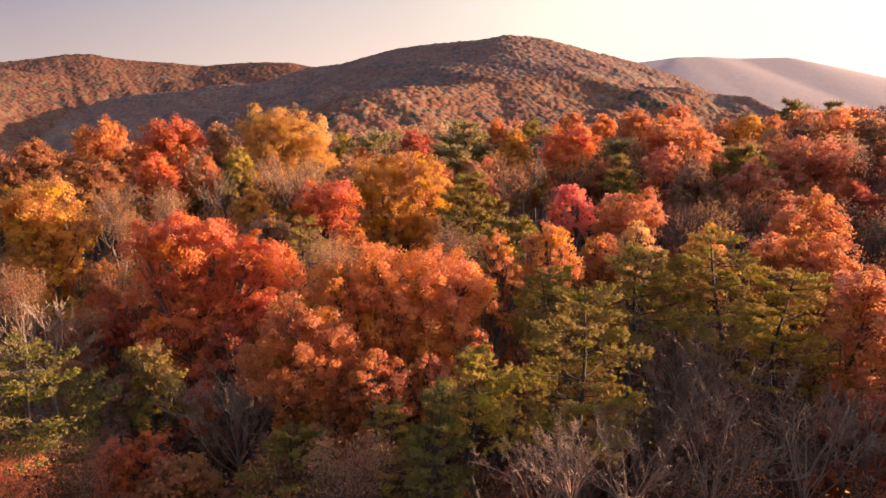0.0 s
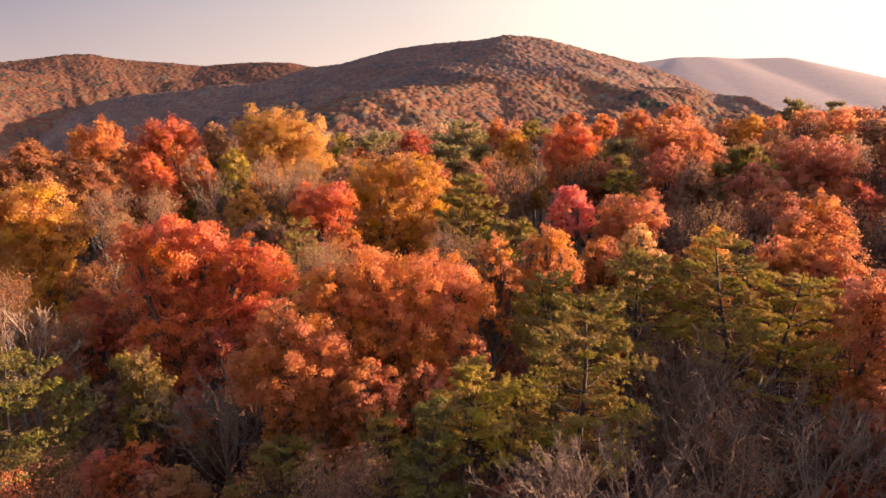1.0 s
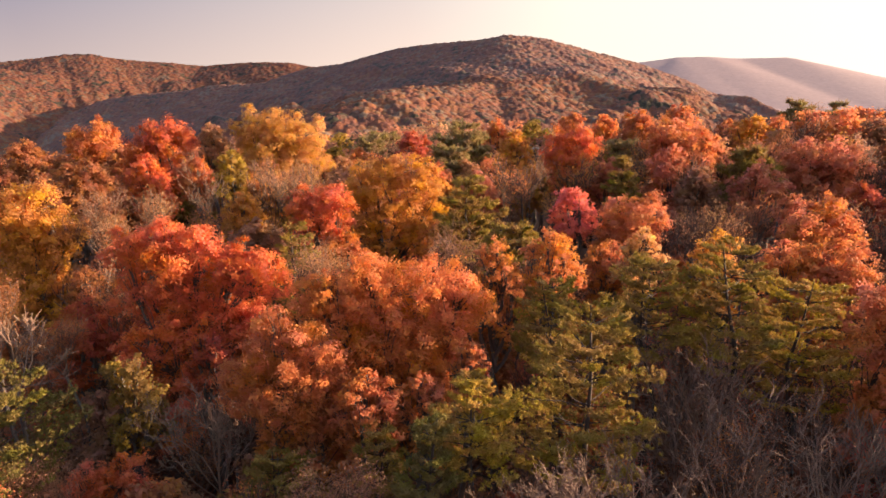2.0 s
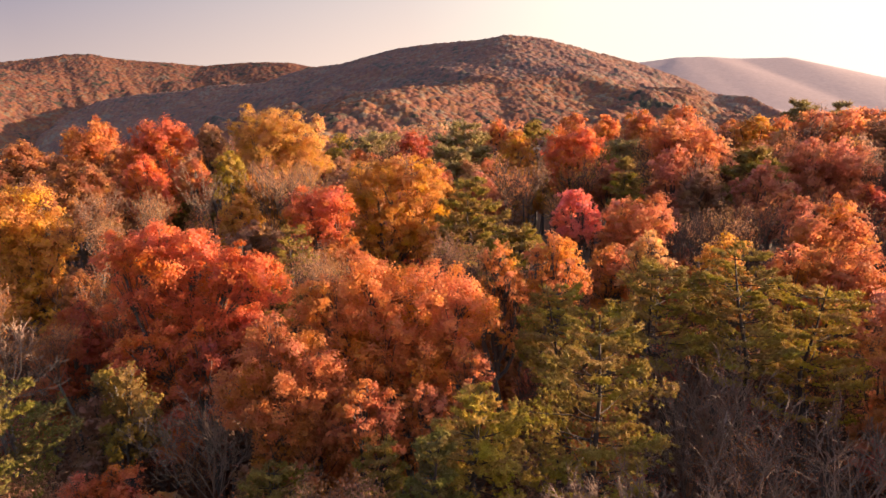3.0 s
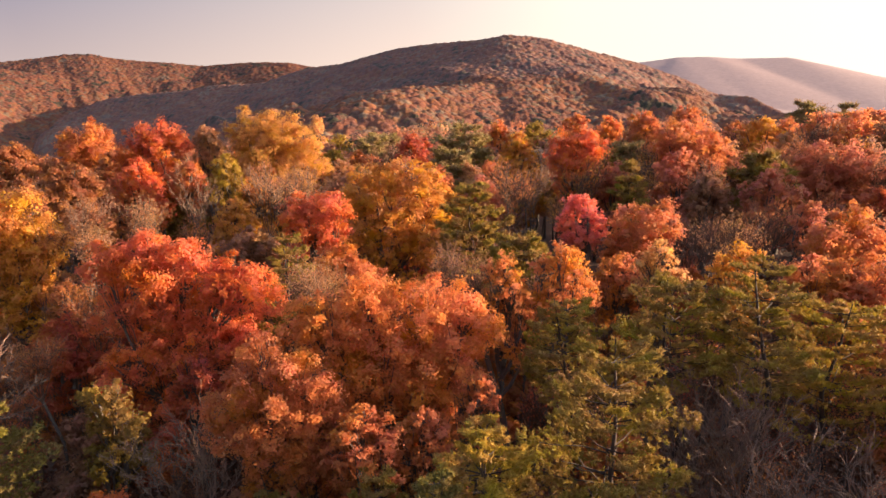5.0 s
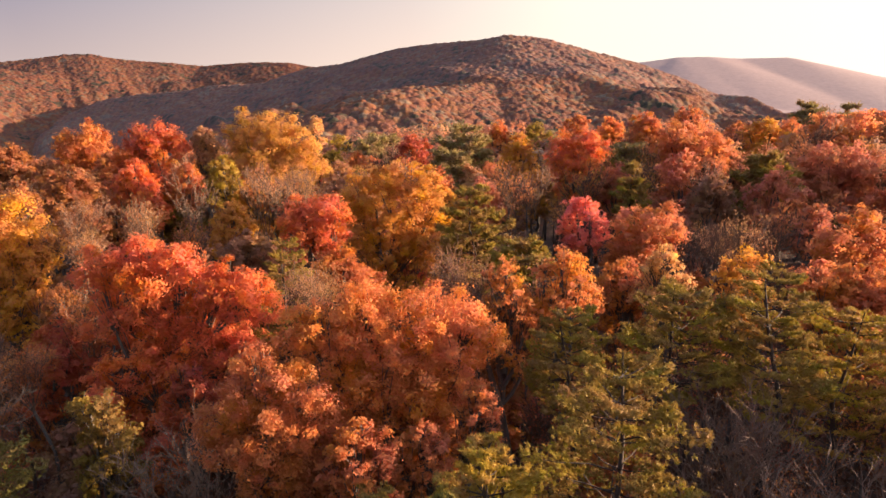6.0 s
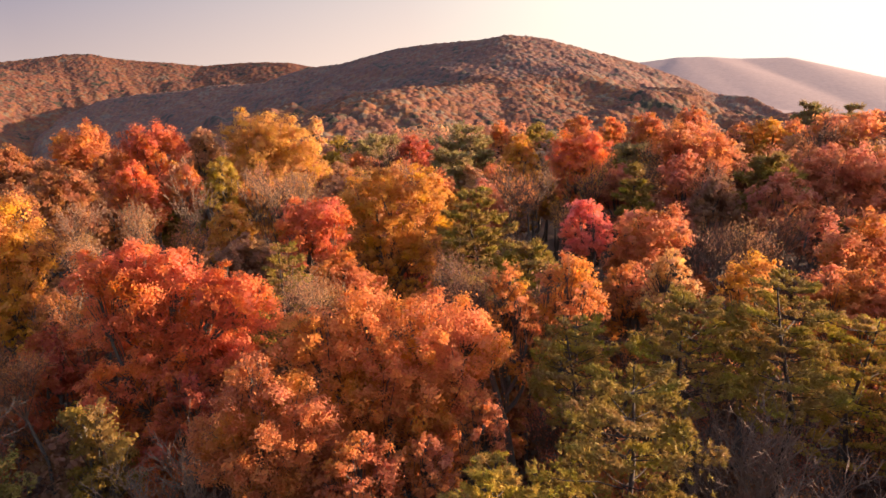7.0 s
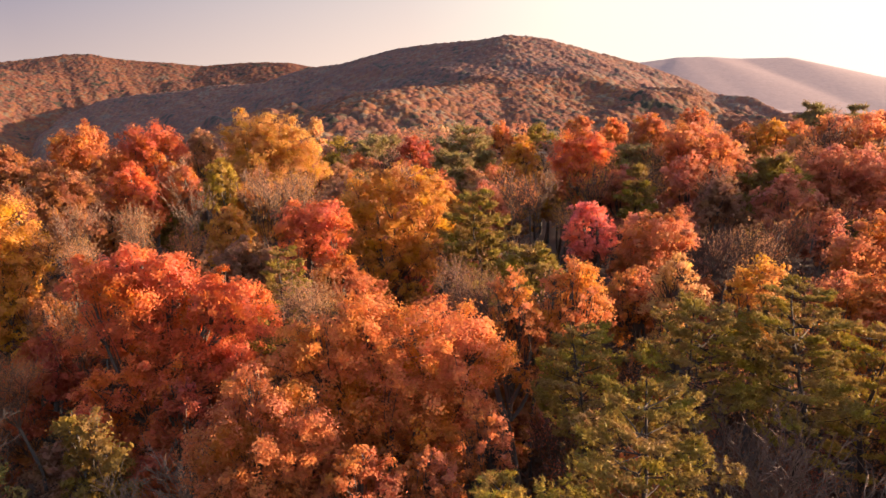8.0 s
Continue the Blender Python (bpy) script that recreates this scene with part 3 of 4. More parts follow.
pine(2.3, 54.6, 18.6, 2.5, 6.1, OLIVE, 14)
broadleaf(-22.1, 88.7, 24.7, 6.4, 9.1, YELLOW, 15, lobes=[(-3.4, -0.5, 22.7, 2.4), (0.3, -0.8, 22.5, 2.5), (3.3, -0.4, 20.5, 2.7), (-1.2, -0.2, 19.1, 3.4), (4.4, 0.5, 18.0, 2.2), (-4.6, 0.2, 18.6, 2.4), (1.6, -0.6, 17.0, 2.8)], layers=0.56, leaf=0.2)
broadleaf(-24.6, 76.3, 21.4, 2.5, 5.0, LIME, 16)
broadleaf(-36.5, 85.6, 24.4, 4.5, 8.5, FIRE, 17, lobes=[(-1.8, 0.4, 21.8, 2.4), (1.8, -0.5, 22.1, 2.6), (-3.6, -0.1, 19.0, 1.9), (-0.4, -0.4, 18.3, 2.6)])
broadleaf(-36.4, 80.4, 21.1, 3.6, 4.6, RED, 18)
broadleaf(-31.6, 89.9, 24.1, 2.6, 6.0, TAN, 19)
broadleaf(-58.5, 109.5, 21.7, 5.3, 8.0, RUST, 20, lobes=[(-2.3, -0.5, 19.1, 2.6), (1.9, 0.1, 19.1, 3.0), (-0.5, 0.4, 16.6, 3.7)])
broadleaf(-59.7, 93.6, 21.6, 3.2, 4.6, UMBER, 21)
broadleaf(-39.9, 73.2, 21.6, 4.2, 4.4, UMBER, 22)
broadleaf(-40.6, 65.9, 21.5, 2.4, 3.9, UMBER, 23)
twiggy(-26.2, 59.9, 19.3, 2.9, 4.8, TAN, 24)
twiggy(-32.0, 59.9, 20.0, 2.8, 5.5, BROWN, 25)
twiggy(-23.7, 45.5, 19.3, 1.5, 3.0, TAN, 26)
bare(-23.8, 65.9, 20.0, 2.1, 6.0, BROWN, 27)
broadleaf(-17.9, 58.5, 18.7, 2.5, 4.2, GOLD, 28)
broadleaf(-15.7, 55.2, 16.6, 3.4, 4.0, BROWN, 29)
twiggy(-14.4, 70.4, 20.0, 3.6, 4.7, TAN, 30)
broadleaf(-28.5, 148.8, 23.6, 2.4, 8.5, PALE, 31)
broadleaf(-25.8, 163.4, 18.2, 5.6, 7.0, LIME, 32)
pine(-15.4, 134.8, 18.8, 4.6, 6.4, HAZED_OLIVE, 33)
broadleaf(-22.2, 207.8, 17.1, 5.4, 7.2, GOLD, 34)
broadleaf(-4.6, 103.8, 21.5, 3.6, 6.6, DARK_RED, 35)
pine(3.7, 117.0, 22.4, 5.1, 9.1, HAZED_OLIVE, 36)
pine(1.8, 99.1, 19.4, 3.8, 6.7, HAZED_OLIVE, 37)
broadleaf(12.0, 108.1, 20.6, 4.2, 5.9, GOLD, 38)
bare(11.3, 89.0, 18.4, 4.0, 5.9, BROWN, 39)
broadleaf(18.7, 93.8, 20.2, 4.2, 6.3, RED, 40, lobes=[(-1.5, 0.7, 17.9, 2.4), (1.7, -0.2, 18.1, 2.4), (-0.7, -0.5, 16.0, 2.9)])
pine(29.4, 106.5, 18.4, 4.3, 6.8, HAZED_OLIVE, 41)
cedar(22.7, 80.4, 17.8, 2.3, 7.1, OLIVE, 42)
broadleaf(34.8, 114.7, 22.1, 4.6, 9.2, RUST, 43)
broadleaf(39.7, 109.2, 22.7, 4.2, 9.7, CORAL, 44)
broadleaf(32.7, 89.7, 19.9, 5.7, 7.4, CORAL, 45, lobes=[(-2.3, 0.4, 17.8, 2.6), (1.8, 0.2, 17.9, 2.6), (3.7, -0.1, 16.0, 2.1), (-0.5, 0.7, 15.2, 2.7)])
broadleaf(49.5, 104.5, 20.0, 4.6, 7.7, GOLD, 46)
broadleaf(59.2, 100.0, 18.5, 6.7, 7.4, CORAL, 47, lobes=[(-3.4, -0.2, 16.2, 2.9), (1.3, -0.2, 16.2, 3.0), (4.6, -0.2, 15.4, 2.4), (-0.4, 0.4, 14.1, 3.4)])
broadleaf(45.4, 77.9, 17.8, 5.9, 9.3, PINK, 48, lobes=[(-2.6, -0.1, 15.1, 2.6), (1.6, -0.7, 15.1, 2.8), (4.3, 0.1, 13.8, 2.1), (-2.3, 0.5, 12.3, 2.8), (1.6, -0.7, 11.6, 2.6)])
broadleaf(34.5, 70.4, 17.0, 3.9, 6.5, PINK, 49)
broadleaf(29.2, 73.0, 16.4, 3.4, 4.9, BROWN, 50)
pine(69.0, 126.6, 20.1, 3.5, 8.8, HAZED_OLIVE, 51)
pine(73.5, 123.6, 19.1, 2.5, 7.9, HAZED_OLIVE, 52)
broadleaf(73.1, 114.8, 18.7, 4.9, 7.7, CORAL, 53)
broadleaf(27.3, 136.1, 21.7, 3.5, 6.9, RUST, 54)
broadleaf(19.7, 142.8, 20.2, 5.5, 6.7, OLIVE, 55)
broadleaf(12.1, 58.6, 16.6, 2.5, 4.1, CRIMSON, 56)
broadleaf(16.8, 56.9, 15.1, 3.1, 5.5, CORAL, 57, lobes=[(-1.1, 0.5, 13.5, 1.7), (1.1, -0.5, 13.5, 1.7), (-0.1, -0.5, 11.9, 2.1), (-2.1, -0.2, 11.6, 1.4)])
bare(19.2, 50.0, 16.2, 2.0, 4.9, TAN, 58)
bare(23.1, 50.7, 16.2, 2.0, 5.3, TAN, 59)
twiggy(22.5, 51.3, 15.7, 2.8, 5.8, TAN, 60)
broadleaf(27.6, 47.2, 16.0, 2.7, 4.7, RUST, 61, lobes=[(0.6, 0.2, 14.9, 1.3), (-1.4, -0.7, 13.9, 1.4), (1.8, -0.5, 13.9, 1.2), (-0.2, 0.2, 13.0, 1.7)])
broadleaf(22.4, 38.3, 15.0, 3.3, 5.3, RUST, 62, lobes=[(-2.1, 0.2, 13.9, 1.1), (-0.2, 0.7, 13.6, 1.3), (1.7, -0.4, 13.9, 1.3), (2.3, 0.5, 12.3, 1.4), (-0.2, -0.5, 12.0, 1.6)])
broadleaf(3.4, 37.6, 16.8, 2.1, 6.5, ORANGE, 63, layers=0.42)
broadleaf(6.5, 38.5, 16.9, 2.5, 6.5, ORANGE, 116, layers=0.42)
broadleaf(13.0, 41.3, 16.1, 1.9, 5.0, PALE, 64, layers=0.42)
broadleaf(18.4, 42.6, 15.4, 2.1, 5.5, GOLD, 65, layers=0.45)
broadleaf(11.6, 44.1, 14.6, 2.3, 5.5, RUST, 66, layers=0.45)
twiggy(0.9, 39.8, 16.8, 1.3, 4.5, BROWN, 67)
pine(6.0, 46.9, 15.9, 2.9, 3.1, OLIVE, 68)
broad_pine(9.7, 30.7, 17.3, 2.1, 4.4, OLIVE, 69)
broad_pine(13.2, 30.2, 17.9, 1.9, 5.4, OLIVE, 70)
broad_pine(18.0, 31.1, 15.7, 2.4, 6.0, LIME, 71)
pine(5.2, 23.1, 18.0, 2.5, 5.9, OLIVE, 72)
pine(4.8, 31.2, 16.6, 1.9, 4.6, OLIVE, 73)
pine(1.1, 19.9, 17.0, 1.35, 3.2, LIME, 74)
pine(0.1, 19.0, 16.4, 0.95, 4.2, SHADED_OLIVE, 75)
pine(-2.1, 24.7, 13.4, 1.1, 4.2, OLIVE, 76)
bare(11.5, 26.5, 14.8, 2.5, 6.1, BROWN, 77)
bare(13.8, 21.5, 14.8, 1.8, 5.4, BROWN, 78)
bare(2.7, 17.3, 15.9, 2.1, 3.2, BROWN, 79)
bare(5.6, 17.7, 15.5, 2.1, 3.2, BROWN, 80)
broadleaf(-16.3, 32.7, 13.2, 1.8, 3.6, MOSS, 81, lobes=[(-1.0, 0.5, 12.5, 0.7), (0.4, 0.1, 12.7, 0.7), (1.1, -0.1, 11.6, 0.7), (-0.5, 0.5, 11.2, 0.8), (0.6, 0.4, 10.4, 0.8)])
pine(-17.1, 24.5, 17.3, 2.8, 5.3, SHADED_OLIVE, 82)
bare(-18.9, 28.1, 18.3, 2.5, 3.8, TAN, 83)
twiggy(-16.6, 21.3, 13.8, 1.4, 2.8, RED, 84)
ragged(-16.1, 23.9, 12.5, 1.5, 2.6, BROWN, 85)
broadleaf(-14.4, 27.7, 10.1, 3.0, 4.5, RED, 86, lobes=[(-1.9, 0.1, 8.8, 1.0), (-0.3, 0.5, 9.4, 0.9), (1.7, -0.4, 8.5, 0.9), (0.3, 0.4, 7.9, 1.1), (-1.7, -0.5, 7.3, 1.1)])
bare(-9.7, 28.0, 13.8, 2.6, 5.6, BROWN, 87)
pine(-6.6, 25.5, 12.1, 2.0, 4.3, OLIVE, 88)
broadleaf(20.3, 28.3, 15.6, 2.2, 6.6, CORAL, 89, lobes=[(-0.5, 0.2, 14.9, 1.1), (-0.7, -0.5, 13.1, 1.2), (0.9, 0.2, 13.8, 1.2), (-0.2, -0.5, 11.6, 1.2), (-1.0, -0.7, 10.5, 0.9)])
twiggy(-3.5, 21.5, 13.4, 1.7, 4.0, BROWN, 90)
twiggy(-23.9, 33.8, 18.5, 2.5, 2.8, UMBER, 91)
broadleaf(-61.4, 98.9, 19.7, 4.6, 6.1, UMBER, 92)
broadleaf(-50.4, 87.4, 20.0, 3.3, 5.1, UMBER, 93)
broadleaf(-45.8, 93.4, 20.8, 2.8, 5.4, UMBER, 94)
broadleaf(-55.3, 81.6, 20.3, 3.1, 4.9, UMBER, 95)
broadleaf(-29.6, 79.0, 20.7, 2.7, 4.7, RUST, 96)
broadleaf(-16.8, 101.9, 19.5, 2.6, 5.0, LIME, 97)
broadleaf(-14.5, 93.0, 18.7, 3.2, 4.8, TAN, 98)
broadleaf(-8.4, 67.4, 19.2, 2.6, 4.5, TAN, 99)
broadleaf(53.2, 121.4, 18.1, 3.1, 6.0, RUST, 100)
broadleaf(31.9, 128.8, 21.1, 3.8, 6.0, FLAME, 101)
broadleaf(11.8, 142.9, 21.1, 3.7, 6.1, FLAME, 102)
pine(-13.9, 156.4, 18.3, 5.4, 5.9, HAZED_OLIVE, 103)
ragged(40.0, 85.2, 18.5, 4.3, 6.1, PINK, 104)
bare(11.4, 27.7, 13.6, 1.8, 7.7, BROWN, 105)
bare(9.1, 20.0, 15.0, 1.5, 4.7, BROWN, 106)
bare(3.7, 16.8, 16.0, 1.3, 2.6, BROWN, 107)
broadleaf(-62.8, 113.8, 21.3, 2.4, 5.2, GOLD, 108)
broadleaf(1.4, 27.7, 14.6, 1.2, 2.8, RUST, 109)
broadleaf(-23.6, 41.5, 14.7, 2.6, 4.3, DARK_RED, 110)
twiggy(-21.8, 36.6, 14.9, 1.8, 3.4, UMBER, 111)
broadleaf(-24.9, 44.8, 16.3, 1.6, 4.2, UMBER, 112)
broadleaf(43.8, 67.0, 14.7, 3.1, 5.7, DARK_RED, 113)
broadleaf(58.5, 85.0, 16.5, 3.8, 6.8, UMBER, 114)
broadleaf(31.7, 58.4, 15.1, 1.7, 4.4, PINK, 115)

twiggy(-21.5, 57.0, 17.5, 2.6, 5.0, RUST, 117)

# ---- lower trees between them, copied from a few patterns ----
PATTERNS = [
    broadleaf(-60, -30, 13.5, 3.0, 6.0, RUST, 201, leaf=0.31, group="understorey trees"),
    broadleaf(-68, -30, 12.5, 2.6, 5.5, ORANGE, 202, leaf=0.31, group="understorey trees"),
    broadleaf(-76, -30, 14.0, 3.2, 6.5, DARK_RED, 203, leaf=0.31, group="understorey trees"),
    bare(-60, -42, 14.0, 2.6, 5.5, BROWN, 204, leaves=0.7, depth=4, leaf=0.14, group="understorey trees"),
    bare(-68, -42, 14.5, 2.6, 6.0, BROWN, 205, depth=4, group="understorey trees"),
    pine(-76, -42, 13.0, 2.4, 6.0, OLIVE, 206, group="understorey trees"),
    bare(-84, -42, 14.5, 2.6, 6.0, TAN, 207, depth=4, group="leafless trees of the wood"),
]
TINTS = [RUST, BROWN, PINK, BROWN, GOLD, TAN, PINK, TAN, BROWN]
standing = [(o.location.x, o.location.y) for o in scene.objects if o.type == "EMPTY"]
# spots kept free of fill trees, so the camera sees the trees behind
standing += [(21.8, 77), (20.8, 73.5), (19.8, 70), (18.9, 66.5), (11.6, 55), (11, 51), (10.3, 47.5), (16, 53), (15.2, 49.5), (-9.4, 40), (-8.9, 37.5), (2.2, 51), (2.1, 47.5)]
gen = np.random.default_rng(31)


def fill_wood():
    count = 0
    for gy in np.arange(10, 128, 6.2):
        for gx in np.arange(-112, 112, 6.2):
            x, y = gx + gen.uniform(-2.2, 2.2), gy + gen.uniform(-2.2, 2.2)
            kind, tint, size, turn = int(gen.choice(6, p=(0.18, 0.09, 0.13, 0.26, 0.22, 0.12))), TINTS[int(gen.integers(0, 9))], gen.uniform(0.85, 1.1), gen.uniform(0, 6.28)
            if y < 68:
                kind, tint = (3, 3, 3, 4, 3, 3)[kind], (BROWN, UMBER, TAN)[kind % 3]
            if abs(x) > 0.74 * y + 8 or count >= 300:
                continue
            if any((x - a) ** 2 + (y - b) ** 2 < 11 for a, b in standing):
                continue
            if kind == 4 and y > 42:
                kind = 6 if y < 75 else 3
            size *= 0.88 if y < 40 else 1.0 if y < 75 else 1.3
            count += 1
            m = Matrix.Translation((x, y, float(land(x, y)) - 0.15)) @ Matrix.Rotation(turn, 4, "Z") @ Matrix.Scale(size, 4)
            made = copy_thing(PATTERNS[kind], m)
            if kind < 4:
                for part_of in made.children:
                    if part_of.name.startswith("crown"):
                        part_of.color = (*tint[0], 1)
                made["label"] = f"{tint[1]} understorey tree under the taller crowns"


fill_wood()


def under_wood():
    """Slim bare and half-bare trees that close the near stand below the crowns."""
    for gy in np.arange(-8, 62, 4.0):
        for gx in np.arange(-52, 52, 4.0):
            x, y = gx + gen.uniform(-1.6, 1.6), gy + gen.uniform(-1.6, 1.6)
            kind, tint, size, turn = int(gen.choice((3, 3, 4, 2, 0))), (UMBER, RUST, DARK_RED, BROWN, RUST)[int(gen.integers(0, 5))], gen.uniform(0.5, 0.85), gen.uniform(0, 6.28)
            if abs(x) > 0.74 * max(y, 0) + 5 or (y < 10 and abs(x) > 9):
                continue
            m = Matrix.Translation((x, y, float(land(x, y)) - 0.15)) @ Matrix.Rotation(turn, 4, "Z") @ Matrix.Scale(size, 4)
            made = copy_thing(PATTERNS[kind], m)
            made["label"] = f"young {tint[1]} tree in the shade of the stand"
            for part_of in made.children:
                if part_of.name.startswith("crown"):
                    part_of.color = (*tint[0], 1)


under_wood()

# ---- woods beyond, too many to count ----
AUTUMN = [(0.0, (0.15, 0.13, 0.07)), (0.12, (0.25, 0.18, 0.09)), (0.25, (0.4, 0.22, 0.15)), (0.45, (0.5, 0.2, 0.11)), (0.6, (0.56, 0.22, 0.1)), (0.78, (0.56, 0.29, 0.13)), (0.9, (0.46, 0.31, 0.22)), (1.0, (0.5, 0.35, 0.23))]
# each range scaled to its slope's brightness, with grey added for haze
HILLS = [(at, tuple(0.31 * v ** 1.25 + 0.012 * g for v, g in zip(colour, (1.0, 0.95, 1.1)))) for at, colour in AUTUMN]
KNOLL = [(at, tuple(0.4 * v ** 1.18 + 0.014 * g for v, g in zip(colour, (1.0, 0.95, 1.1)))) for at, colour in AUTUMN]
HAZED_SLOPE = [(at, tuple(0.31 * v ** 1.08 + 0.042 * g for v, g in zip(colour, (1.0, 0.8, 0.9)))) for at, colour in AUTUMN]
WOODS = woods_material("autumn_woods", AUTUMN)
SCRUB = woods_material("brown_scrub", [(0.0, (0.13, 0.07, 0.045)), (0.6, (0.24, 0.1, 0.06)), (1.0, (0.33, 0.16, 0.08))])
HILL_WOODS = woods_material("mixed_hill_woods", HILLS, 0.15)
KNOLL_WOODS = woods_material("rust_knoll_woods", KNOLL, 0.2)
SLOPE_WOODS = woods_material("hazed_slope_woods", HAZED_SLOPE, 0.15)


def woods(name, x, y, radius, tall, clumps, material, label, seed, size=0.6, flat=1.0, uneven=0.18, mixed_by=0.3, round_by=1.0):
    """Treetops as domes of loose clumps of leaves, joined into one object."""
    g = np.random.default_rng(seed)
    n = len(x)
    r = radius * g.uniform(0.65, 1.3, n)
    z = land(x, y) + tall * g.uniform(1 - uneven, 1 + uneven, n) - r * flat
    way = unit(g.normal(0, 1, (n, clumps, 3)) + (0, 0, 0.5))
    shape = np.stack([r * g.uniform(0.8, 1.15, n), r * g.uniform(0.8, 1.15, n), r * flat * g.uniform(0.9, 1.3, n)], -1)
    at = np.stack([x, y, z], -1)[:, None, :] + way * shape[:, None, :] * g.uniform(0.6, 1.05, (n, clumps, 1))
    at, way = at.reshape(-1, 3), way.reshape(-1, 3)
    big = np.repeat(r, clumps) * size * g.uniform(0.7, 1.3, n * clumps)
    slope = np.stack([land(x - 8, y) - land(x + 8, y), land(x, y - 8) - land(x, y + 8), np.full(n, 16.0)], -1)
    face = way * round_by + np.repeat(unit(slope), clumps, 0) * (1 - round_by) + g.normal(0, 0.25 * round_by, at.shape)
    leaves = leaf_shapes(at, face, g.normal(0, 1, at.shape), big * 1.6, 0.9)
    me = leaf_mesh(name, leaves, np.repeat(np.clip(g.normal(0.5, mixed_by, n), 0, 1), clumps))
    return tagged(mesh_object(name, me, material), label, "woods", kind="stuff")


def hashed(i, j, k):
    """An even random number between 0 and 1 for each whole-numbered place."""
    v = np.sin(i * 127.1 + j * 311.7 + k * 74.7) * 43758.5453
    return v - np.floor(v)


def crown_tops(x, y, cell=6.8):
    """Closed canopy: height over the ground, and the pick of colour of the crown at each place."""
    ci, cj = np.floor(x / cell), np.floor(y / cell)
    best, pick = np.full(x.shape, -1e9), np.zeros(x.shape)
    for di in (-1, 0, 1):
        for dj in (-1, 0, 1):
            i, j = ci + di, cj + dj
            cx, cy = (i + 0.1 + 0.8 * hashed(i, j, 1)) * cell, (j + 0.1 + 0.8 * hashed(i, j, 2)) * cell
            wide = (0.54 + 0.3 * hashed(i, j, 3)) * cell
            top = 8.0 + 2.4 * hashed(i, j, 4) ** 2
            dome = top - 0.033 * cell ** 2 * ((x - cx) ** 2 + (y - cy) ** 2) / wide ** 2
            pick = np.where(dome > best, 0.5 * (hashed(i, j, 5) + hashed(i, j, 6)), pick)
            best = np.maximum(best, dome)
    return np.maximum(best, 5.0), pick


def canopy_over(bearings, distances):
    """A fan of the far hillsides, tessellated evenly as seen from the camera: places, heights and colour picks."""
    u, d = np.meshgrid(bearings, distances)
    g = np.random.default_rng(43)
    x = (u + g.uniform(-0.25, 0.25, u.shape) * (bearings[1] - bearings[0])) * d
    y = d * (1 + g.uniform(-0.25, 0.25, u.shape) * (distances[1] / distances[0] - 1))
    tall, pick = crown_tops(x, y)
    enlarged = crown_tops(x, y, 9.6)  # crowns enlarged on the hills behind, to show at the camera's distance
    tall, pick = np.where(y > 1660, enlarged[0], tall), np.where(y > 1660, enlarged[1], pick)
    ground = land(x, y)
    return x, y, ground + tall + g.normal(0, 0.38, x.shape), pick, ground


def canopy(name, place, chosen, material, label):
    """The chosen cells of the canopy as one smooth object."""
    x, y, z, pick, _ = place
    n, m = x.shape
    first = (np.arange(n - 1)[:, None] * m + np.arange(m - 1)[None, :])[chosen]
    quads = np.stack([first, first + 1, first + m + 1, first + m], -1)
    used, where = np.unique(quads, return_inverse=True)
    verts = np.stack([x.ravel()[used], y.ravel()[used], z.ravel()[used]], -1)
    me = bpy.data.meshes.new(name)
    me.vertices.add(len(used))
    me.vertices.foreach_set("co", verts.astype(np.float32).ravel())
    me.loops.add(4 * len(quads))
    me.loops.foreach_set("vertex_index", where.astype(np.int32).ravel())
    me.polygons.add(len(quads))
    me.polygons.foreach_set("loop_start", np.arange(0, 4 * len(quads), 4, dtype=np.int32))
    me.update(calc_edges=True)
    me.polygons.foreach_set("use_smooth", [True] * len(quads))
    me.attributes.new("crown_pick", "FLOAT", "POINT").data.foreach_set("value", pick.ravel()[used].astype(np.float32))
    return tagged(mesh_object(name, me, material), label, "woods", kind="stuff")


def scatter(seed, n, x0, x1, y0, y1):
    g = np.random.default_rng(seed)
    return g.uniform(x0, x1, n), g.uniform(y0, y1, n)


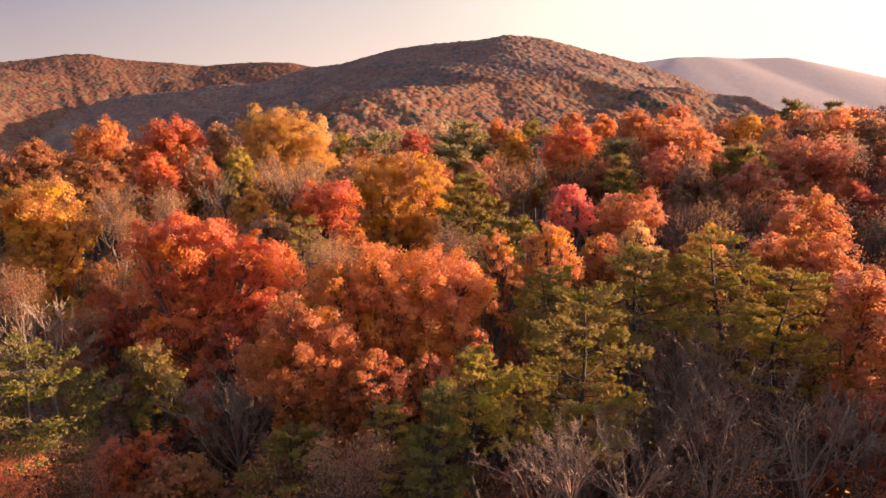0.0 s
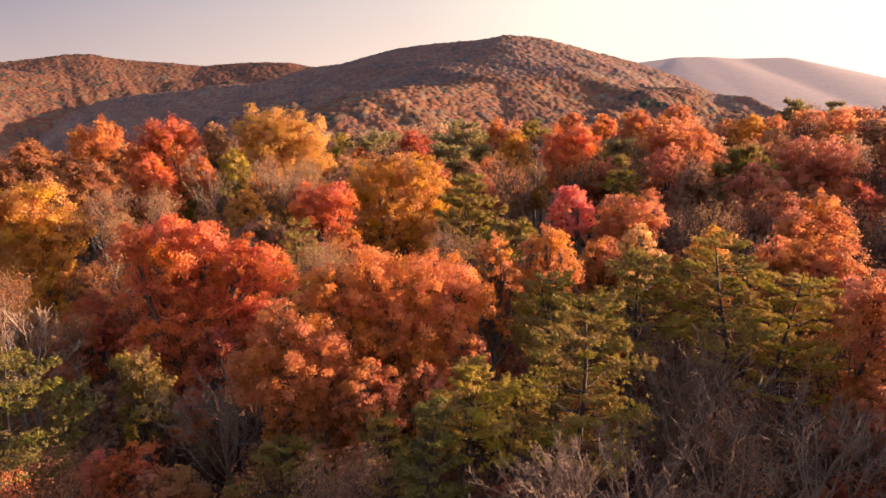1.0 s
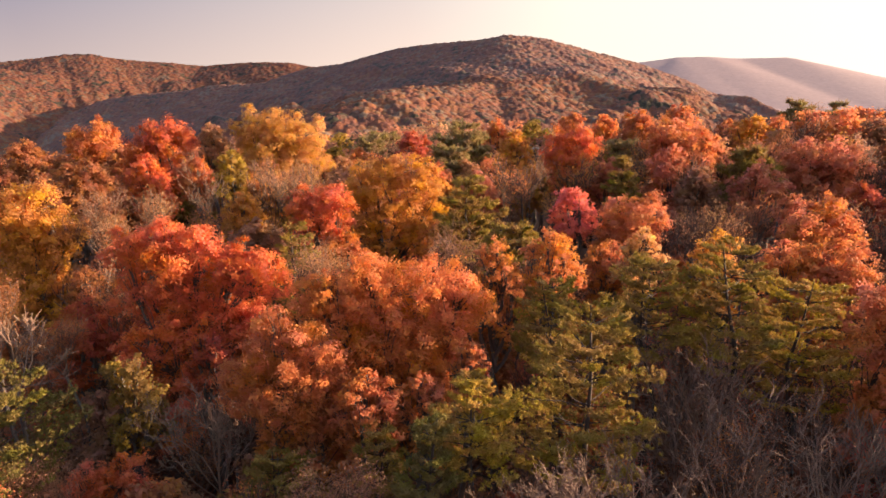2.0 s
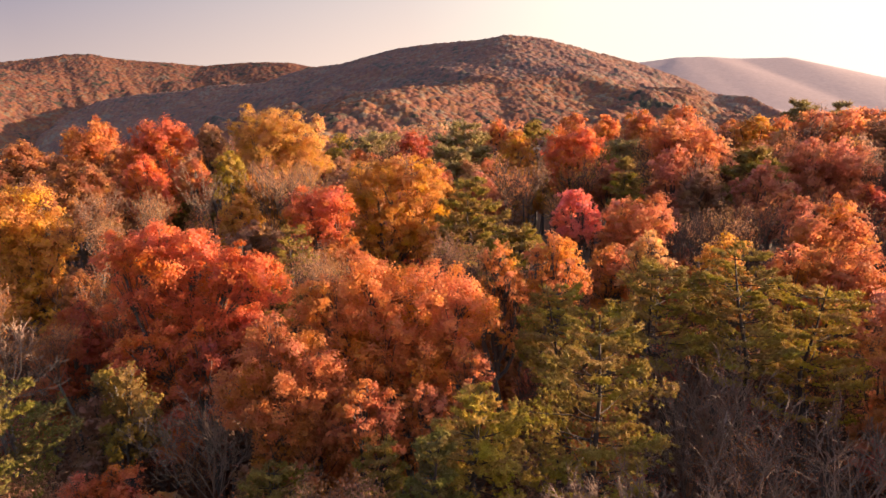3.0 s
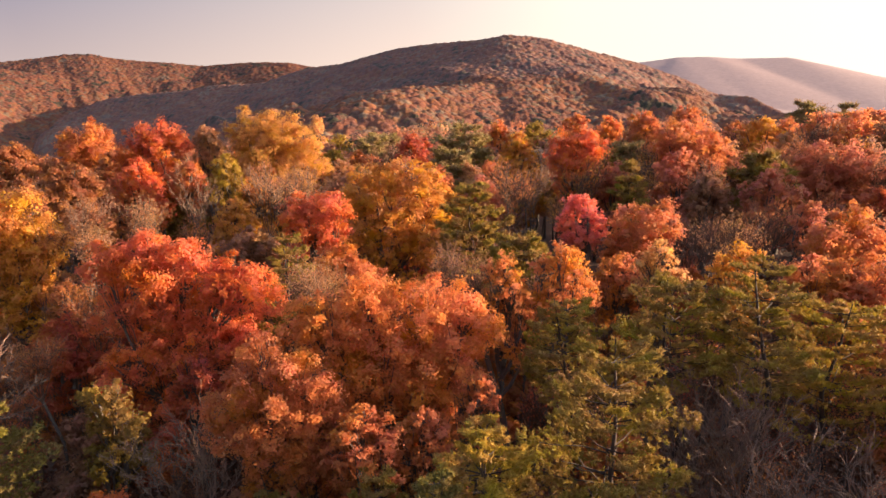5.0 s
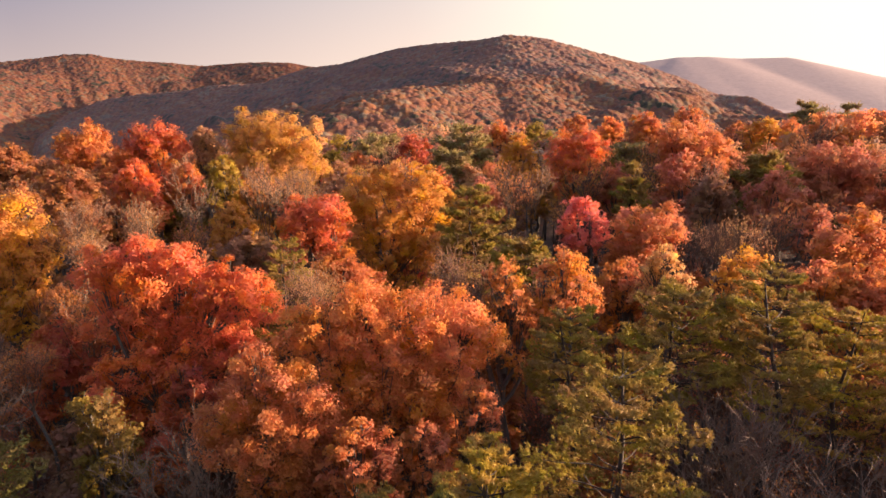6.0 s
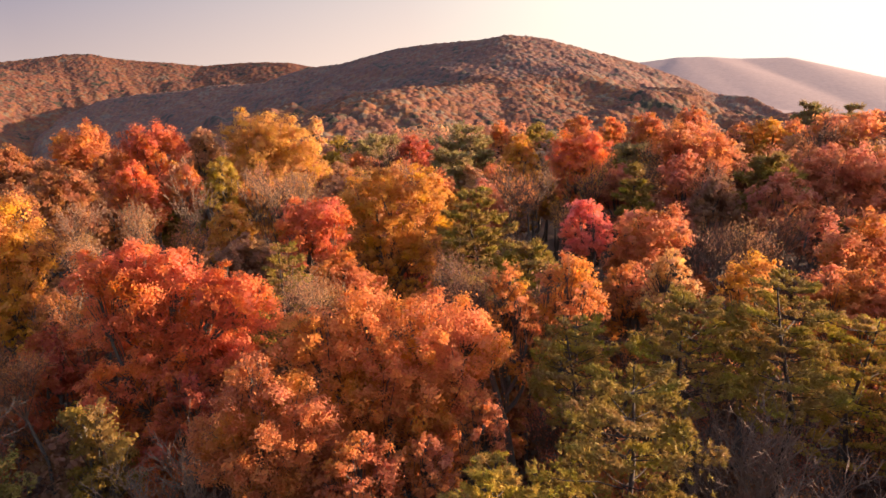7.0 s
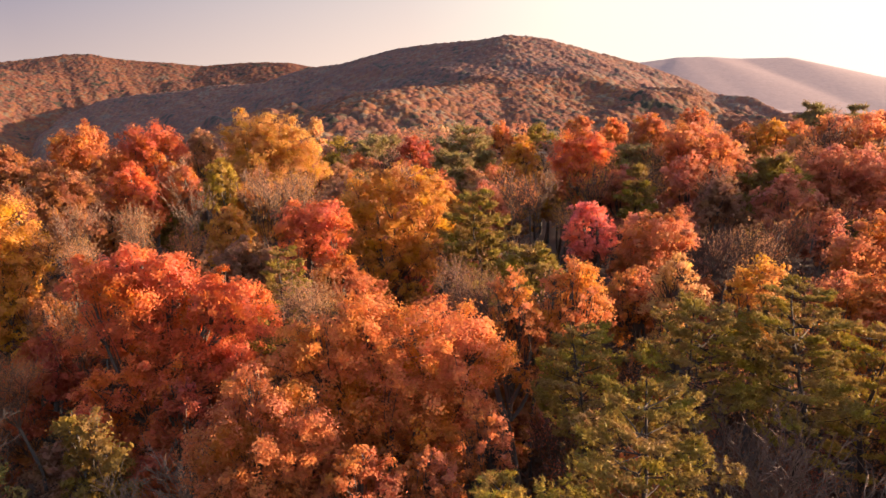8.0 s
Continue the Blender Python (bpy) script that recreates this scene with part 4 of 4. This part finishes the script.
# the rest of the near ridge: beyond the counted trees, then at the sides and behind
x, y = scatter(41, 5200, -190, 260, 120, 320)
keep = (land(x, y) > -14) & (np.abs(x) < 0.78 * y + 20) & ((y > 128) | (np.hypot(x, y) > 150))
woods("ridge_woods", x[keep], y[keep], 3.3, 15, 130, WOODS, "dense autumn treetops in rust, orange and green", 42, 0.15)
x, y = scatter(49, 2600, -240, 240, -60, 128)
keep = (np.abs(x) > 0.74 * np.maximum(y, 0) + 10) & ((y > 60) | (np.abs(x) < 130)) & (np.hypot(x, y) > 14)
x, y = x[keep], y[keep]
# out of view; two stretches on the right heightened to block the sun
woods("side_woods", x, y, 3.4, np.where((x > 0) & (np.abs(y - 71) < 4), 22.0, np.where((x > 0) & (y < 34), 16.0, 14.5)), 60, WOODS, "unseen autumn treetops beside the stand, raised on the right to shade it", 50, 0.28)

# hillsides: rust-coloured woods on the left hills and knoll, mountain colour greyed for haze
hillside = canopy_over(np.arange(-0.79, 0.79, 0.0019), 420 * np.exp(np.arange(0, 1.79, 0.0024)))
x, y, ground = (hillside[k][:-1, :-1] for k in (0, 1, 4))
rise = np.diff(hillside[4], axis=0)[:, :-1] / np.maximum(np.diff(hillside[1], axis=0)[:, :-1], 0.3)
# leaves out valley floor and back slopes that the camera doesn't see
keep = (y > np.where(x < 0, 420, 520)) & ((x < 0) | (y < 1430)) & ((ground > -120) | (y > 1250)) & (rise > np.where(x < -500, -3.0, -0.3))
left = (x < -150) & (np.max([ridge_height(x, y, ridge) for ridge in RIDGES[3:9]], 0) > ridge_height(x, y, RIDGES[0]))
knoll = y < 930 + 0.35 * np.abs(x - 90) + 40 * rough(x, y, 90)
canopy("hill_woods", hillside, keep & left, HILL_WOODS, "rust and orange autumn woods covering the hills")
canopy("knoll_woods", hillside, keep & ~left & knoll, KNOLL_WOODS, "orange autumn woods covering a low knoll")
canopy("slope_woods", hillside, keep & ~left & ~knoll, SLOPE_WOODS, "mauve-brown woods on the mountain, greyed for haze")

# low scrub on the forest floor
x, y = scatter(47, 7400, -66, 66, -16, 84)
keep = np.abs(x) < 0.75 * np.maximum(y, 0) + 12
woods("undergrowth", x[keep], y[keep], 1.3, 2.6, 24, SCRUB, "brown and rust undergrowth on the forest floor", 48, 0.2)
